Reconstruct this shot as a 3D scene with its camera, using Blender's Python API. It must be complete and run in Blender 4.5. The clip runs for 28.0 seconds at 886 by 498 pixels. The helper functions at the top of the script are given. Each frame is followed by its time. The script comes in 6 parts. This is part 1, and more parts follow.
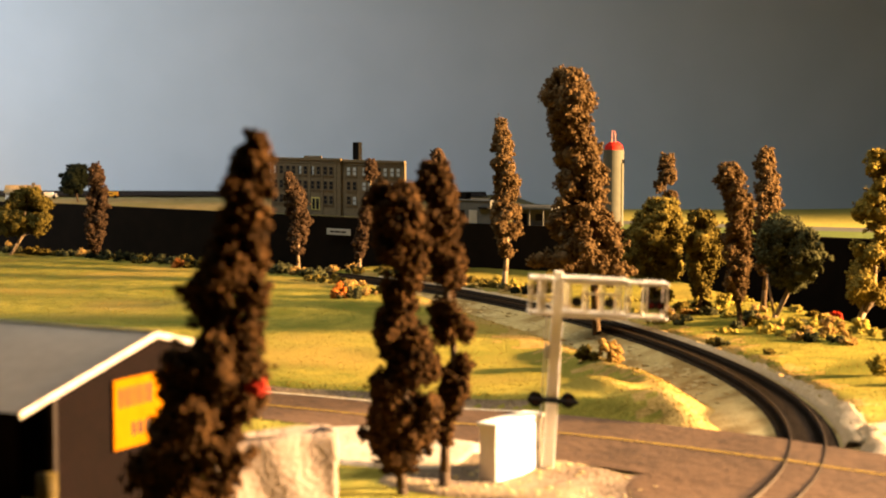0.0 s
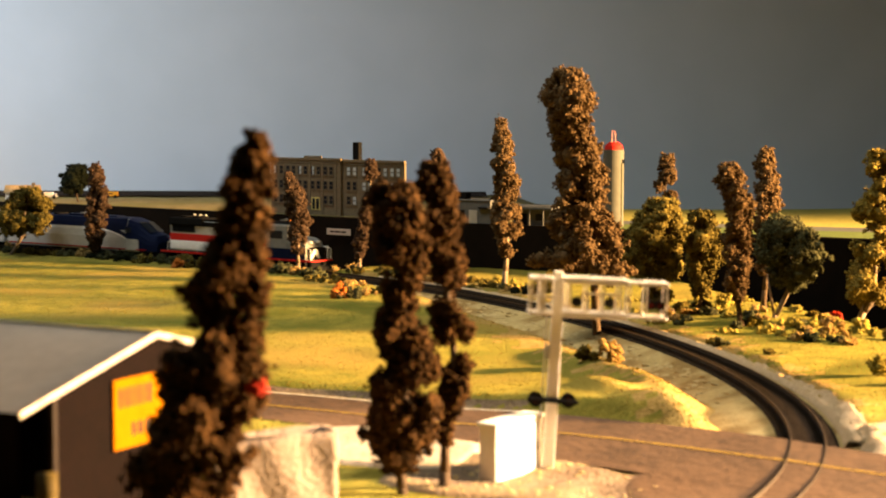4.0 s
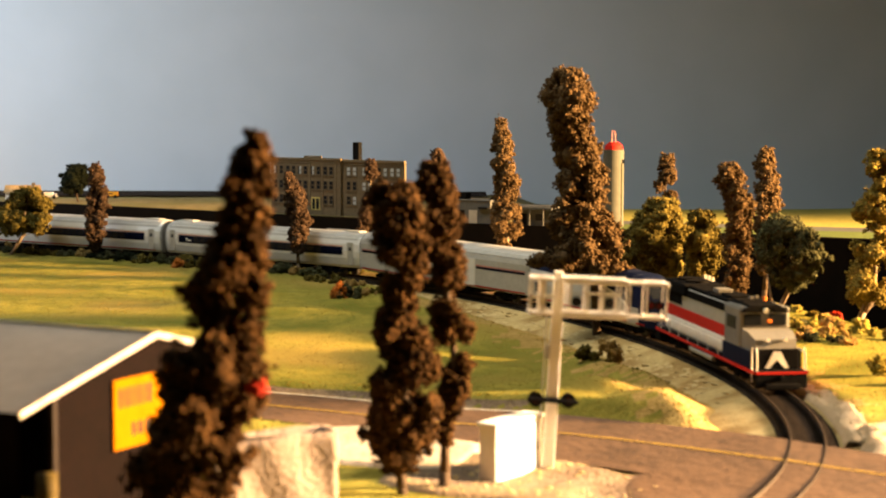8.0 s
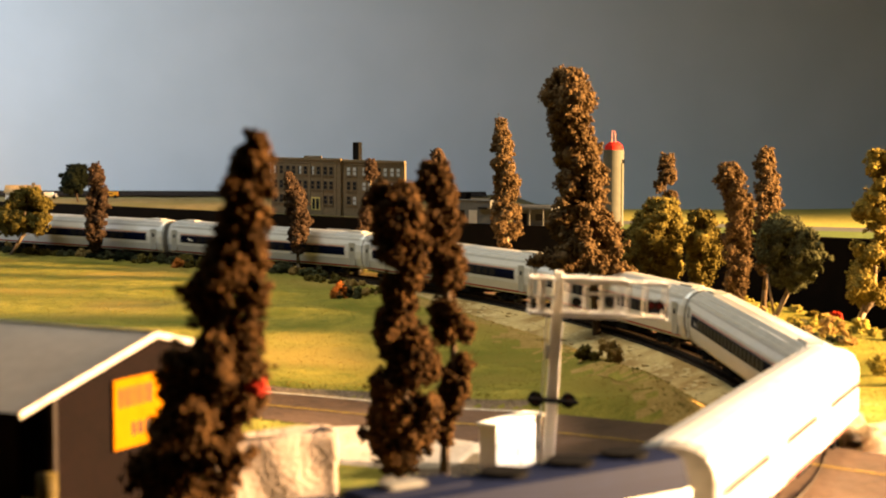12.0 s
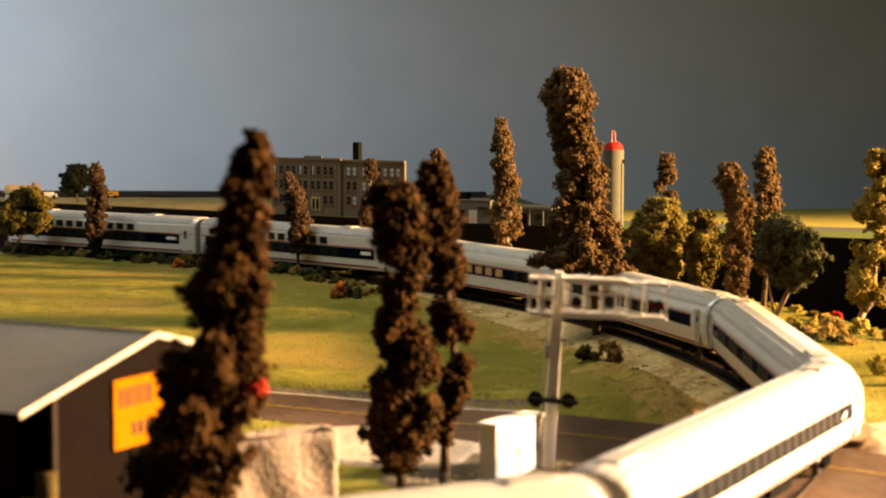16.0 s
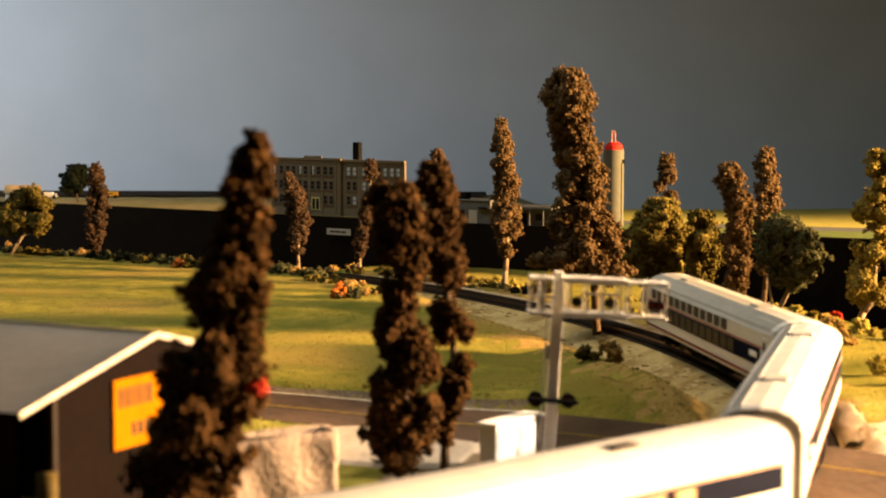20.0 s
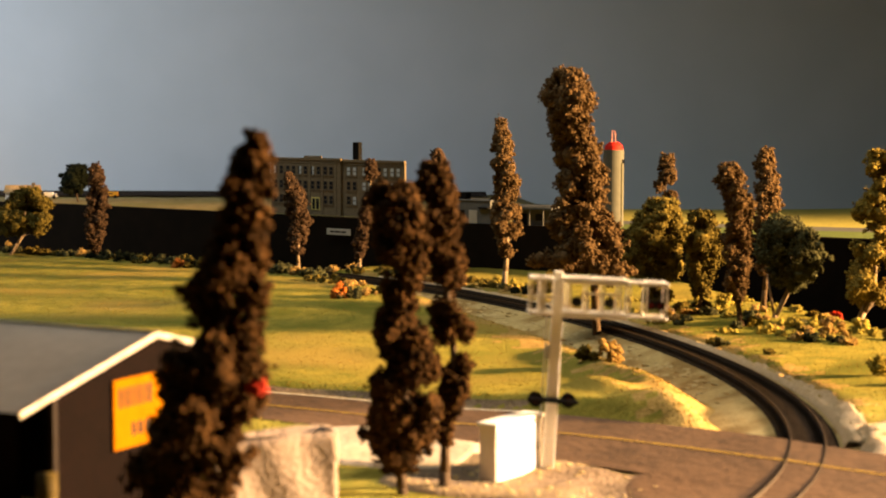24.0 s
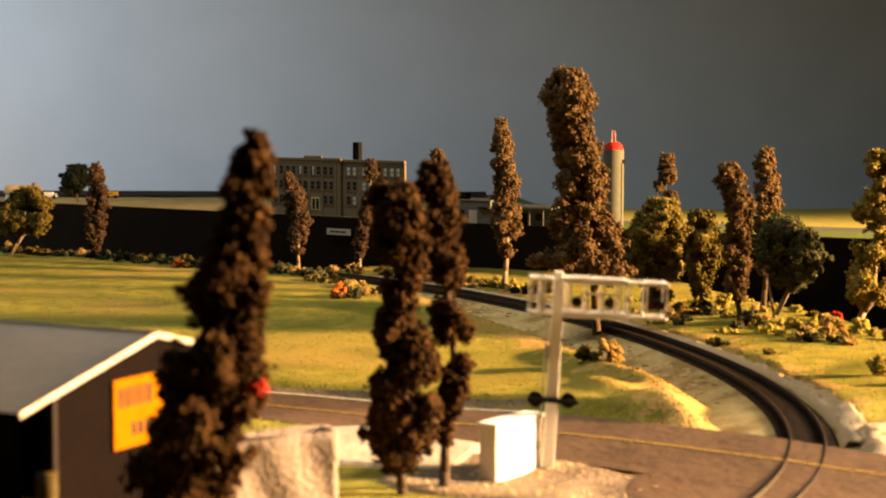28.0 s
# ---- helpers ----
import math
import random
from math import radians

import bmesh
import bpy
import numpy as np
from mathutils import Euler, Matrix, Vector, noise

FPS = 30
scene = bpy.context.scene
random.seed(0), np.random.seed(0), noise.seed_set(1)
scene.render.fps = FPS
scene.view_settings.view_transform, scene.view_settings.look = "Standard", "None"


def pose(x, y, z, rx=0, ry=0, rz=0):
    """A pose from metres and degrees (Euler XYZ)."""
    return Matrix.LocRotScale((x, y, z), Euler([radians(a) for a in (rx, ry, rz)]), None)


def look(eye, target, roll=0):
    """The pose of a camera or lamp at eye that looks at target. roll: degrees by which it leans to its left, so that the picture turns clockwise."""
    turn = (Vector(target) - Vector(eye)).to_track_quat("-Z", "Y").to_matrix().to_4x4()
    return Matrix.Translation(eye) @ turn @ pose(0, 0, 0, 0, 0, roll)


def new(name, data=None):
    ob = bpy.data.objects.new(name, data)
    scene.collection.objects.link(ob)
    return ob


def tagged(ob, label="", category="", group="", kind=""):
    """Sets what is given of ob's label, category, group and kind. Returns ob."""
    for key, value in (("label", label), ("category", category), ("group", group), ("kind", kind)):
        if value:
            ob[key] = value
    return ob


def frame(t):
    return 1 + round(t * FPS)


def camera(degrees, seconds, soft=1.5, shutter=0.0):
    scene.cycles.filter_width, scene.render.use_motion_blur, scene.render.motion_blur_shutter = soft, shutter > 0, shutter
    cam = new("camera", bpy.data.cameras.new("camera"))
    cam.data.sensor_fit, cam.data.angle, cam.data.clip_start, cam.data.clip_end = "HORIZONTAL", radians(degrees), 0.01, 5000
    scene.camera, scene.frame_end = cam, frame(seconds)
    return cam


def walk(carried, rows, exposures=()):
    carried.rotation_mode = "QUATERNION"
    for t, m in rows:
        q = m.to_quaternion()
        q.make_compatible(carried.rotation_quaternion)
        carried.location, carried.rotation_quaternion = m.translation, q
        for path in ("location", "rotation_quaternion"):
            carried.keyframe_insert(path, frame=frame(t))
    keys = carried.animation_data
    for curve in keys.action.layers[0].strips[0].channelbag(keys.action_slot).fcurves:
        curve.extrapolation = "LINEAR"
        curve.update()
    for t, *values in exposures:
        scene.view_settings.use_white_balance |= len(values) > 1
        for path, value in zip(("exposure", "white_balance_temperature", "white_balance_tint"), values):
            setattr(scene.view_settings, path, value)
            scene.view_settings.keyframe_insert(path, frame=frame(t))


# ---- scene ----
cam = camera(27.82, 28.0, soft=2.0, shutter=0.5)
EYE = (0.0, 0.0, 0.1692)
VIEW = look(EYE, (0.0, 1.0, 0.1692 - math.tan(0.0789)), 0.13)
cam.data.dof.use_dof, cam.data.dof.focus_distance, cam.data.dof.aperture_fstop = True, 1.85, 20.0
walk(cam, [(0.0, VIEW), (28.0, VIEW)], exposures=[(0.0, 0.06), (11.0, 0.22), (13.0, 0.02), (16.5, -0.3), (28.0, -0.3)])

# ---- light: a warm lamp to the right, a cool one low on the left by the backdrop ----
world = bpy.data.worlds.new("room_air")
scene.world = world
world.use_nodes = True
world.node_tree.nodes["Background"].inputs[0].default_value = (0.55, 0.65, 0.8, 1)
world.node_tree.nodes["Background"].inputs[1].default_value = 0.0006


def lamp(name, eye, target, size, watts, colour):
    data = bpy.data.lights.new(name, "AREA")
    data.shape, data.size, data.energy, data.color = "DISK", size, watts, colour
    ob = new(name, data)
    ob.matrix_basis = look(eye, target)
    return ob


def spot(name, eye, target, watts, degrees, blend, colour, soft):
    data = bpy.data.lights.new(name, "SPOT")
    data.energy, data.color, data.shadow_soft_size = watts, colour, soft
    data.spot_size, data.spot_blend = radians(degrees), blend
    new(name, data).matrix_basis = look(eye, target)


spot("warm_lamp", (2.20, 1.22, 0.48), (0.0, 1.30, 0.0), 2850.0, 46, 0.4, (1.0, 0.565, 0.215), 0.10)
spot("warm_lamp", (1.38, 0.93, 0.52), (0.10, 0.80, 0.03), 400.0, 24, 0.5, (1.0, 0.77, 0.56), 0.06)
cool = lamp("cool_lamp", (-1.3, 1.95, 0.55), (-0.62, 2.52, 0.25), 0.6, 2.4, (0.95, 0.97, 1.0))
cool.data.spread = radians(64)
# Unseen overhead fill, added to lift the field and the roofs.
room = lamp("ceiling_lamp", (-0.75, 1.36, 1.5), (-0.42, 1.50, 0.0), 0.9, 5.4, (0.95, 1.0, 0.90))
room.data.spread = radians(95)
# Added warm fill from above; brightens grass and slope in the train's shadow.
bench = lamp("bench_lamp", (0.0, 1.35, 1.15), (0.0, 1.30, 0.0), 0.4, 1.8, (1.0, 0.80, 0.50))
bench.data.spread = radians(90)

# ---- materials ----
C = 0.01


def mat(name, c1, c2=None, scale=120.0, rough=0.8, bump=0.0, metal=0.0, c3=None, fine=4.0, vary=0.0, spec=0.12, c4=None):
    """Two noise scales between c1, c2 (and c3 in patches); scale in 1/m."""
    m = bpy.data.materials.new(name)
    m.use_nodes = True
    nt = m.node_tree
    b = nt.nodes["Principled BSDF"]
    b.inputs["Roughness"].default_value = rough
    b.inputs["Metallic"].default_value = metal
    b.inputs["Specular IOR Level"].default_value = spec
    c2 = c2 or tuple(0.75 * v for v in c1)
    tc = nt.nodes.new("ShaderNodeTexCoord")
    n1 = nt.nodes.new("ShaderNodeTexNoise")
    n2 = nt.nodes.new("ShaderNodeTexNoise")
    for n, k in ((n1, scale), (n2, scale * fine)):
        nt.links.new(tc.outputs["Object"], n.inputs["Vector"])
        n.inputs["Scale"].default_value = k
        n.inputs["Detail"].default_value = 4
    mix = nt.nodes.new("ShaderNodeMix")
    mix.data_type = "RGBA"
    mix.inputs[6].default_value = (*c1, 1)
    mix.inputs[7].default_value = (*c2, 1)
    ad = nt.nodes.new("ShaderNodeMath")
    ad.operation = "ADD"
    nt.links.new(n1.outputs[0], ad.inputs[0])
    nt.links.new(n2.outputs[0], ad.inputs[1])
    mr = nt.nodes.new("ShaderNodeMapRange")
    mr.inputs[1].default_value, mr.inputs[2].default_value = 0.75, 1.25
    nt.links.new(ad.outputs[0], mr.inputs[0])
    nt.links.new(mr.outputs[0], mix.inputs[0])
    col = mix.outputs[2]
    for cx, wide, lo, hi in ((c3, 0.18, 0.45, 0.62), (c4, 0.09, 0.50, 0.68)):
        if not cx:
            continue
        n3 = nt.nodes.new("ShaderNodeTexNoise")
        n3.inputs["Scale"].default_value = scale * wide
        nt.links.new(tc.outputs["Object"], n3.inputs["Vector"])
        r3 = nt.nodes.new("ShaderNodeMapRange")
        r3.inputs[1].default_value, r3.inputs[2].default_value = lo, hi
        nt.links.new(n3.outputs[0], r3.inputs[0])
        m3 = nt.nodes.new("ShaderNodeMix")
        m3.data_type = "RGBA"
        nt.links.new(r3.outputs[0], m3.inputs[0])
        nt.links.new(col, m3.inputs[6])
        m3.inputs[7].default_value = (*cx, 1)
        col = m3.outputs[2]
    if vary:
        oi = nt.nodes.new("ShaderNodeObjectInfo")
        gi = nt.nodes.new("ShaderNodeNewGeometry")
        s = nt.nodes.new("ShaderNodeMath")
        s.operation = "ADD"
        nt.links.new(oi.outputs["Random"], s.inputs[0])
        nt.links.new(gi.outputs["Random Per Island"], s.inputs[1])
        rr = nt.nodes.new("ShaderNodeMapRange")
        rr.inputs[2].default_value = 2.0
        rr.inputs[3].default_value, rr.inputs[4].default_value = 1 - vary, 1 + vary
        nt.links.new(s.outputs[0], rr.inputs[0])
        hs = nt.nodes.new("ShaderNodeHueSaturation")
        nt.links.new(rr.outputs[0], hs.inputs["Value"])
        nt.links.new(col, hs.inputs["Color"])
        col = hs.outputs[0]
    nt.links.new(col, b.inputs["Base Color"])
    if bump:
        bp = nt.nodes.new("ShaderNodeBump")
        bp.inputs["Strength"].default_value = min(1.0, bump)
        bp.inputs["Distance"].default_value = 0.0015
        nt.links.new(n2.outputs[0], bp.inputs["Height"])
        nt.links.new(bp.outputs[0], b.inputs["Normal"])
    return m


M = dict(
    sky=mat("sky_paint", (0.455, 0.51, 0.58), (0.425, 0.48, 0.545), 3, 0.9),
    plaster=mat("room_plaster", (0.09, 0.09, 0.09), None, 6, 0.9),
    grass=mat("flock_grass", (0.28, 0.232, 0.045), (0.125, 0.128, 0.023), 60, 0.95, 0.8, c3=(0.125, 0.128, 0.021), fine=9, spec=0.05, c4=(0.25, 0.19, 0.045)),
    straw=mat("dry_straw_grass", (0.36, 0.245, 0.085), (0.23, 0.155, 0.045), 60, 0.95, 0.8, fine=9, spec=0.05),
    tuft=mat("tuft_grass", (0.29, 0.225, 0.045), (0.14, 0.13, 0.023), 60, 0.95, 0, c3=(0.29, 0.19, 0.055), vary=0.12, spec=0.05),
    dry=mat("dry_field", (0.24, 0.185, 0.075), (0.15, 0.12, 0.045), 50, 0.95, 0.5, c3=(0.16, 0.14, 0.045)),
    hill=mat("hill_grass", (0.31, 0.285, 0.07), (0.245, 0.225, 0.052), 60, 0.95, 0.5),
    hillgreen=mat("green_strip", (0.10, 0.14, 0.04), None, 60, 0.95, 0.3),
    asphalt=mat("worn_asphalt", (0.070, 0.039, 0.021), (0.040, 0.022, 0.012), 40, 0.75, 0.5, c3=(0.092, 0.052, 0.029), spec=0.2),
    lane=mat("yellow_paint", (0.34, 0.22, 0.03), (0.16, 0.10, 0.03), 200, 0.7),
    edge=mat("white_paint_line", (0.6, 0.55, 0.45), None, 200, 0.8),
    concrete=mat("pale_concrete", (0.38, 0.32, 0.26), (0.31, 0.26, 0.20), 60, 0.9, 0.4),
    gravel=mat("pale_gravel", (0.62, 0.48, 0.32), (0.42, 0.31, 0.20), 250, 0.95, 1.0, c3=(0.50, 0.38, 0.24)),
    slope=mat("earthy_gravel", (0.52, 0.40, 0.19), (0.37, 0.28, 0.125), 160, 0.95, 0.8, c3=(0.27, 0.18, 0.07)),
    verge=mat("dusty_verge", (0.21, 0.155, 0.115), (0.09, 0.065, 0.042), 110, 0.95, 1.0, c3=(0.19, 0.14, 0.085)),
    stone=mat("fieldstone", (0.50, 0.39, 0.20), (0.38, 0.29, 0.14), 120, 0.9, 0.8, vary=0.10),
    ballast=mat("dark_ballast", (0.008, 0.006, 0.005), (0.048, 0.036, 0.027), 350, 0.95, 1.0, spec=0.03),
    tie=mat("wood_tie", (0.012, 0.009, 0.007), (0.026, 0.019, 0.014), 200, 0.9, 0.5, vary=0.3, spec=0.05),
    rail=mat("rusty_rail", (0.024, 0.018, 0.014), (0.042, 0.030, 0.022), 300, 0.6, 0, 0.3),
    fascia=mat("dark_fascia", (0.007, 0.0055, 0.004), (0.010, 0.007, 0.005), 20, 0.95, spec=0.02),
    bark=mat("bark", (0.11, 0.075, 0.048), (0.05, 0.034, 0.022), 300, 0.9, 0.8),
    palebark=mat("pale_bark", (0.27, 0.215, 0.16), (0.15, 0.115, 0.08), 300, 0.9, 0.8),
    white=mat("white_gloss", (0.82, 0.81, 0.79), (0.76, 0.74, 0.71), 90, 0.45, spec=0.4),
    silver=mat("silver_car", (0.67, 0.67, 0.665), (0.61, 0.61, 0.605), 60, 0.36, 0, 0.2, spec=0.5),
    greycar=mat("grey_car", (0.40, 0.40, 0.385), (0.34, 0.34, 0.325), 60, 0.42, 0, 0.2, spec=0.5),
    navy=mat("navy_paint", (0.0035, 0.007, 0.028), (0.003, 0.006, 0.023), 60, 0.65, spec=0.05),
    red=mat("red_paint", (0.46, 0.022, 0.016), (0.40, 0.02, 0.014), 90, 0.65, spec=0.05),
    pink=mat("pale_red_line", (0.68, 0.30, 0.24), None, 90, 0.5),
    black=mat("black_plastic", (0.007, 0.007, 0.008), (0.011, 0.011, 0.011), 200, 0.85, spec=0.0),
    glass=mat("dark_glass", (0.006, 0.008, 0.012), (0.010, 0.012, 0.017), 60, 0.35, spec=0.1),
    curtain=mat("tan_curtain", (0.62, 0.38, 0.22), (0.40, 0.22, 0.12), 300, 0.7),
    wheel=mat("wheel_steel", (0.10, 0.09, 0.08), None, 200, 0.4, 0, 0.7),
    orange=mat("orange_flock", (0.45, 0.15, 0.03), (0.22, 0.08, 0.02), 300, 0.95, 0, spec=0.03, vary=0.3),
    redflower=mat("red_flock", (0.36, 0.03, 0.015), (0.20, 0.02, 0.012), 300, 0.95, 0, spec=0.03, vary=0.3),
    # Centimetre-wide dark blotches stand in for shaded hollows of the brown and umber crowns.
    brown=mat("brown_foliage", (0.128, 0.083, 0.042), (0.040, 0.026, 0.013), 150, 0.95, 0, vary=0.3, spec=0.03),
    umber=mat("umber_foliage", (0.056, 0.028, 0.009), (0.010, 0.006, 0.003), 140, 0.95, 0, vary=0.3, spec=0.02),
    # Second tone of these foliages is darkened to suggest shade between the crumbs.
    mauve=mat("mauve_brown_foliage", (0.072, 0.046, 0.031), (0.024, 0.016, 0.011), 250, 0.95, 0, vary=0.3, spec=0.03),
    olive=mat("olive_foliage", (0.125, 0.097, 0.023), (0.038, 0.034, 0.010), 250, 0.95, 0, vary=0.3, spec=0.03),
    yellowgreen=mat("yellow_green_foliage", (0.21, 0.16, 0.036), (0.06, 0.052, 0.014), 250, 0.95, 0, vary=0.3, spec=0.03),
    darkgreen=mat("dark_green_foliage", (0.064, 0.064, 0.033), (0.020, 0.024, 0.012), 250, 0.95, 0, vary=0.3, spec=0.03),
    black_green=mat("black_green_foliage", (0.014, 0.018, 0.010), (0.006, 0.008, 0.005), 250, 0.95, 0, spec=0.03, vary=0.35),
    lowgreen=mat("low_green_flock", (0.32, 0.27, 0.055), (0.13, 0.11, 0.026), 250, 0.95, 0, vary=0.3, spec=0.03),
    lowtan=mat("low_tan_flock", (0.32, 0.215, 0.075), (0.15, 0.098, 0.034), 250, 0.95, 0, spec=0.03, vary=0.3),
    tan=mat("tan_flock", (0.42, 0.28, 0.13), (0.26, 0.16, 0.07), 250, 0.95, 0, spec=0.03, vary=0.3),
    metalroof=mat("grey_roof_sheet", (0.54, 0.50, 0.455), (0.47, 0.435, 0.395), 40, 0.6),
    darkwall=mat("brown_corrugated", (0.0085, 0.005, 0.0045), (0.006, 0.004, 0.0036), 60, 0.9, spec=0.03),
    trim=mat("cream_trim", (0.70, 0.64, 0.58), None, 90, 0.6),
    signyellow=mat("yellow_sign", (0.25, 0.088, 0.0015), (0.21, 0.074, 0.0015), 60, 0.6, spec=0.0),
    signink=mat("brown_ink", (0.014, 0.007, 0.002), None, 60, 0.7),
    brick=mat("tan_brick", (0.16, 0.125, 0.08), (0.12, 0.095, 0.06), 300, 0.85, 0.3),
    greywall=mat("grey_wall", (0.10, 0.104, 0.106), (0.08, 0.084, 0.086), 60, 0.8),
    tower=mat("tower_concrete", (0.088, 0.092, 0.082), (0.074, 0.078, 0.068), 60, 0.8),
    plaster_rough=mat("rough_plaster", (0.35, 0.28, 0.235), (0.26, 0.205, 0.17), 60, 0.95, 0.45, fine=6.0),
)


# ---- mesh helpers; lengths inside meshes are written in centimetres ----
def mesh_of(bm, material, smooth=False):
    bm.normal_update()
    bmesh.ops.scale(bm, vec=(C, C, C), verts=bm.verts)
    me = bpy.data.meshes.new("mesh")
    bm.to_mesh(me)
    bm.free()
    me.materials.append(M[material])
    if smooth:
        me.polygons.foreach_set("use_smooth", [True] * len(me.polygons))
    return me


def part(name, bm, material, parent, label="", smooth=False, at=None):
    me = bm if isinstance(bm, bpy.types.Mesh) else mesh_of(bm, material, smooth)
    ob = new(name, me)
    ob.parent = parent
    if at is not None:
        ob.matrix_basis = at
    if label:
        ob["label"] = label
    return ob


def at(x, y, z, rx=0, ry=0, rz=0):
    return pose(x * C, y * C, z * C, rx, ry, rz)


def thing(name, x, y, z, rz, label, category, group="", kind=""):
    ob = new(name)
    ob.empty_display_size = 0.01
    ob.matrix_basis = at(x, y, z, 0, 0, rz)
    return tagged(ob, label, category, group, kind)


def box(bm, x0, x1, y0, y1, z0, z1, bevel=0.0):
    r = bmesh.ops.create_cube(bm, size=1)
    vs = r["verts"]
    for v in vs:
        v.co = Vector(((x0 + x1) / 2 + v.co.x * (x1 - x0), (y0 + y1) / 2 + v.co.y * (y1 - y0), (z0 + z1) / 2 + v.co.z * (z1 - z0)))
    if bevel:
        es = list({e for v in vs for e in v.link_edges})
        bmesh.ops.bevel(bm, geom=es, offset=bevel, segments=2, affect="EDGES", profile=0.5)
    return bm


def nb(*boxes, bevel=0.0):
    bm = bmesh.new()
    for b in boxes:
        box(bm, *b, bevel=bevel)
    return bm


def rod(bm, a, b, r, r2=None, n=8):
    a, b = Vector(a), Vector(b)
    d = b - a
    m = Matrix.Translation((a + b) / 2) @ d.to_track_quat("Z", "Y").to_matrix().to_4x4()
    bmesh.ops.create_cone(bm, cap_ends=True, segments=n, radius1=r, radius2=r if r2 is None else r2, depth=d.length, matrix=m)
    return bm


def rods(items, n=8):
    bm = bmesh.new()
    for it in items:
        rod(bm, *it, n=n)
    return bm


def pydata(name, verts, faces, material, smooth=False):
    me = bpy.data.meshes.new(name)
    me.from_pydata((np.asarray(verts, float) * C).tolist(), [], faces)
    me.materials.append(M[material])
    if smooth:
        me.polygons.foreach_set("use_smooth", [True] * len(me.polygons))
    me.update()
    return me


# ---- the line of the track: curvature along its length, in 1/cm ----
KS = [-420, -161, -159, -62, -58, -40, -20, 0, 20, 40, 60, 80, 100, 120, 140, 180, 200, 225, 227, 296, 298, 660]
KV = [0, 0, -0.0222, -0.0222, 0.002, 0.0022, 0.003, -0.0023, -0.0119, -0.0091, -0.0074, -0.0074, -0.0093, -0.0148, -0.0175, -0.023, 0.0, 0.0, 0.0222, 0.0222, 0, 0]
SS = np.arange(-420.0, 660.5, 0.5)
_k = np.interp(SS, KS, KV)
TH = np.concatenate([[0], np.cumsum((_k[1:] + _k[:-1]) * 0.25)])
_z = int(np.searchsorted(SS, 0.0))
TH += -0.6169 - TH[_z]
TX = np.concatenate([[0], np.cumsum((np.cos(TH)[1:] + np.cos(TH)[:-1]) * 0.25)])
TY = np.concatenate([[0], np.cumsum((np.sin(TH)[1:] + np.sin(TH)[:-1]) * 0.25)])
TX += -30.44 - TX[_z]
TY += 198.16 - TY[_z]


def track(s):
    return np.interp(s, SS, TX), np.interp(s, SS, TY), np.interp(s, SS, TH)


# ---- ground ----
ROAD = np.array([(-75, 122.0), (-40, 115.0), (-12, 106.5), (2, 98.5), (10.4, 91.0), (17.5, 83.5), (24, 78.5), (42, 70.0)])


RIDGES = [(8.0, 131, 15.2, 105.5, 0.6, 1.4), (9.0, 108.5, 14.8, 96.5, 0.5, 1.2), (-4.0, 128, 6.0, 122, 0.3, 2.0), (-22.0, 150, 2.0, 143, 0.35, 2.5)]


def smooth01(a, b, v):
    t = np.clip((v - a) / (b - a), 0, 1)
    return t * t * (3 - 2 * t)


def road_of(x, y):
    """Distance from the road's middle line and the road's height there."""
    best = np.full(x.shape, 1e9)
    for (ax, ay), (bx, by) in zip(ROAD[:-1], ROAD[1:]):
        dx, dy = bx - ax, by - ay
        t = np.clip(((x - ax) * dx + (y - ay) * dy) / (dx * dx + dy * dy), 0, 1)
        best = np.minimum(best, np.hypot(x - ax - t * dx, y - ay - t * dy))
    best = np.minimum(best, np.maximum(0, np.hypot(x - 15.4, y - 78.3) - 3.0))
    return best, np.interp(x, [-40, 0, 13, 17, 40], [-1.0, -0.9, -0.25, -0.05, -0.05])


def track_of(x, y):
    """Signed distance from the track (positive inside the curve) and the length along it."""
    pick = np.concatenate([np.arange(180, 600, 8), np.arange(600, 1440, 3), np.arange(1440, len(SS), 8)])
    d2 = np.full(x.shape, 1e12)
    ii = np.zeros(x.shape, int)
    for i in pick:
        q = (x - TX[i]) ** 2 + (y - TY[i]) ** 2
        m = q < d2
        d2[m] = q[m]
        ii[m] = i
    side = np.cos(TH[ii]) * (y - TY[ii]) - np.sin(TH[ii]) * (x - TX[ii])
    return np.sqrt(d2) * np.where(side > 0, -1, 1), SS[ii]


def wob(x, y, k, seed=0.0):
    return (np.sin(x * k + 1.3 + seed) * np.cos(y * k * 0.8 + 0.7 + 2 * seed) + 0.6 * np.sin(x * k * 2.1 - y * k * 1.7 + seed * 3) + 0.4 * np.cos(y * k * 2.9 + x * k * 0.9 + seed)) / 2


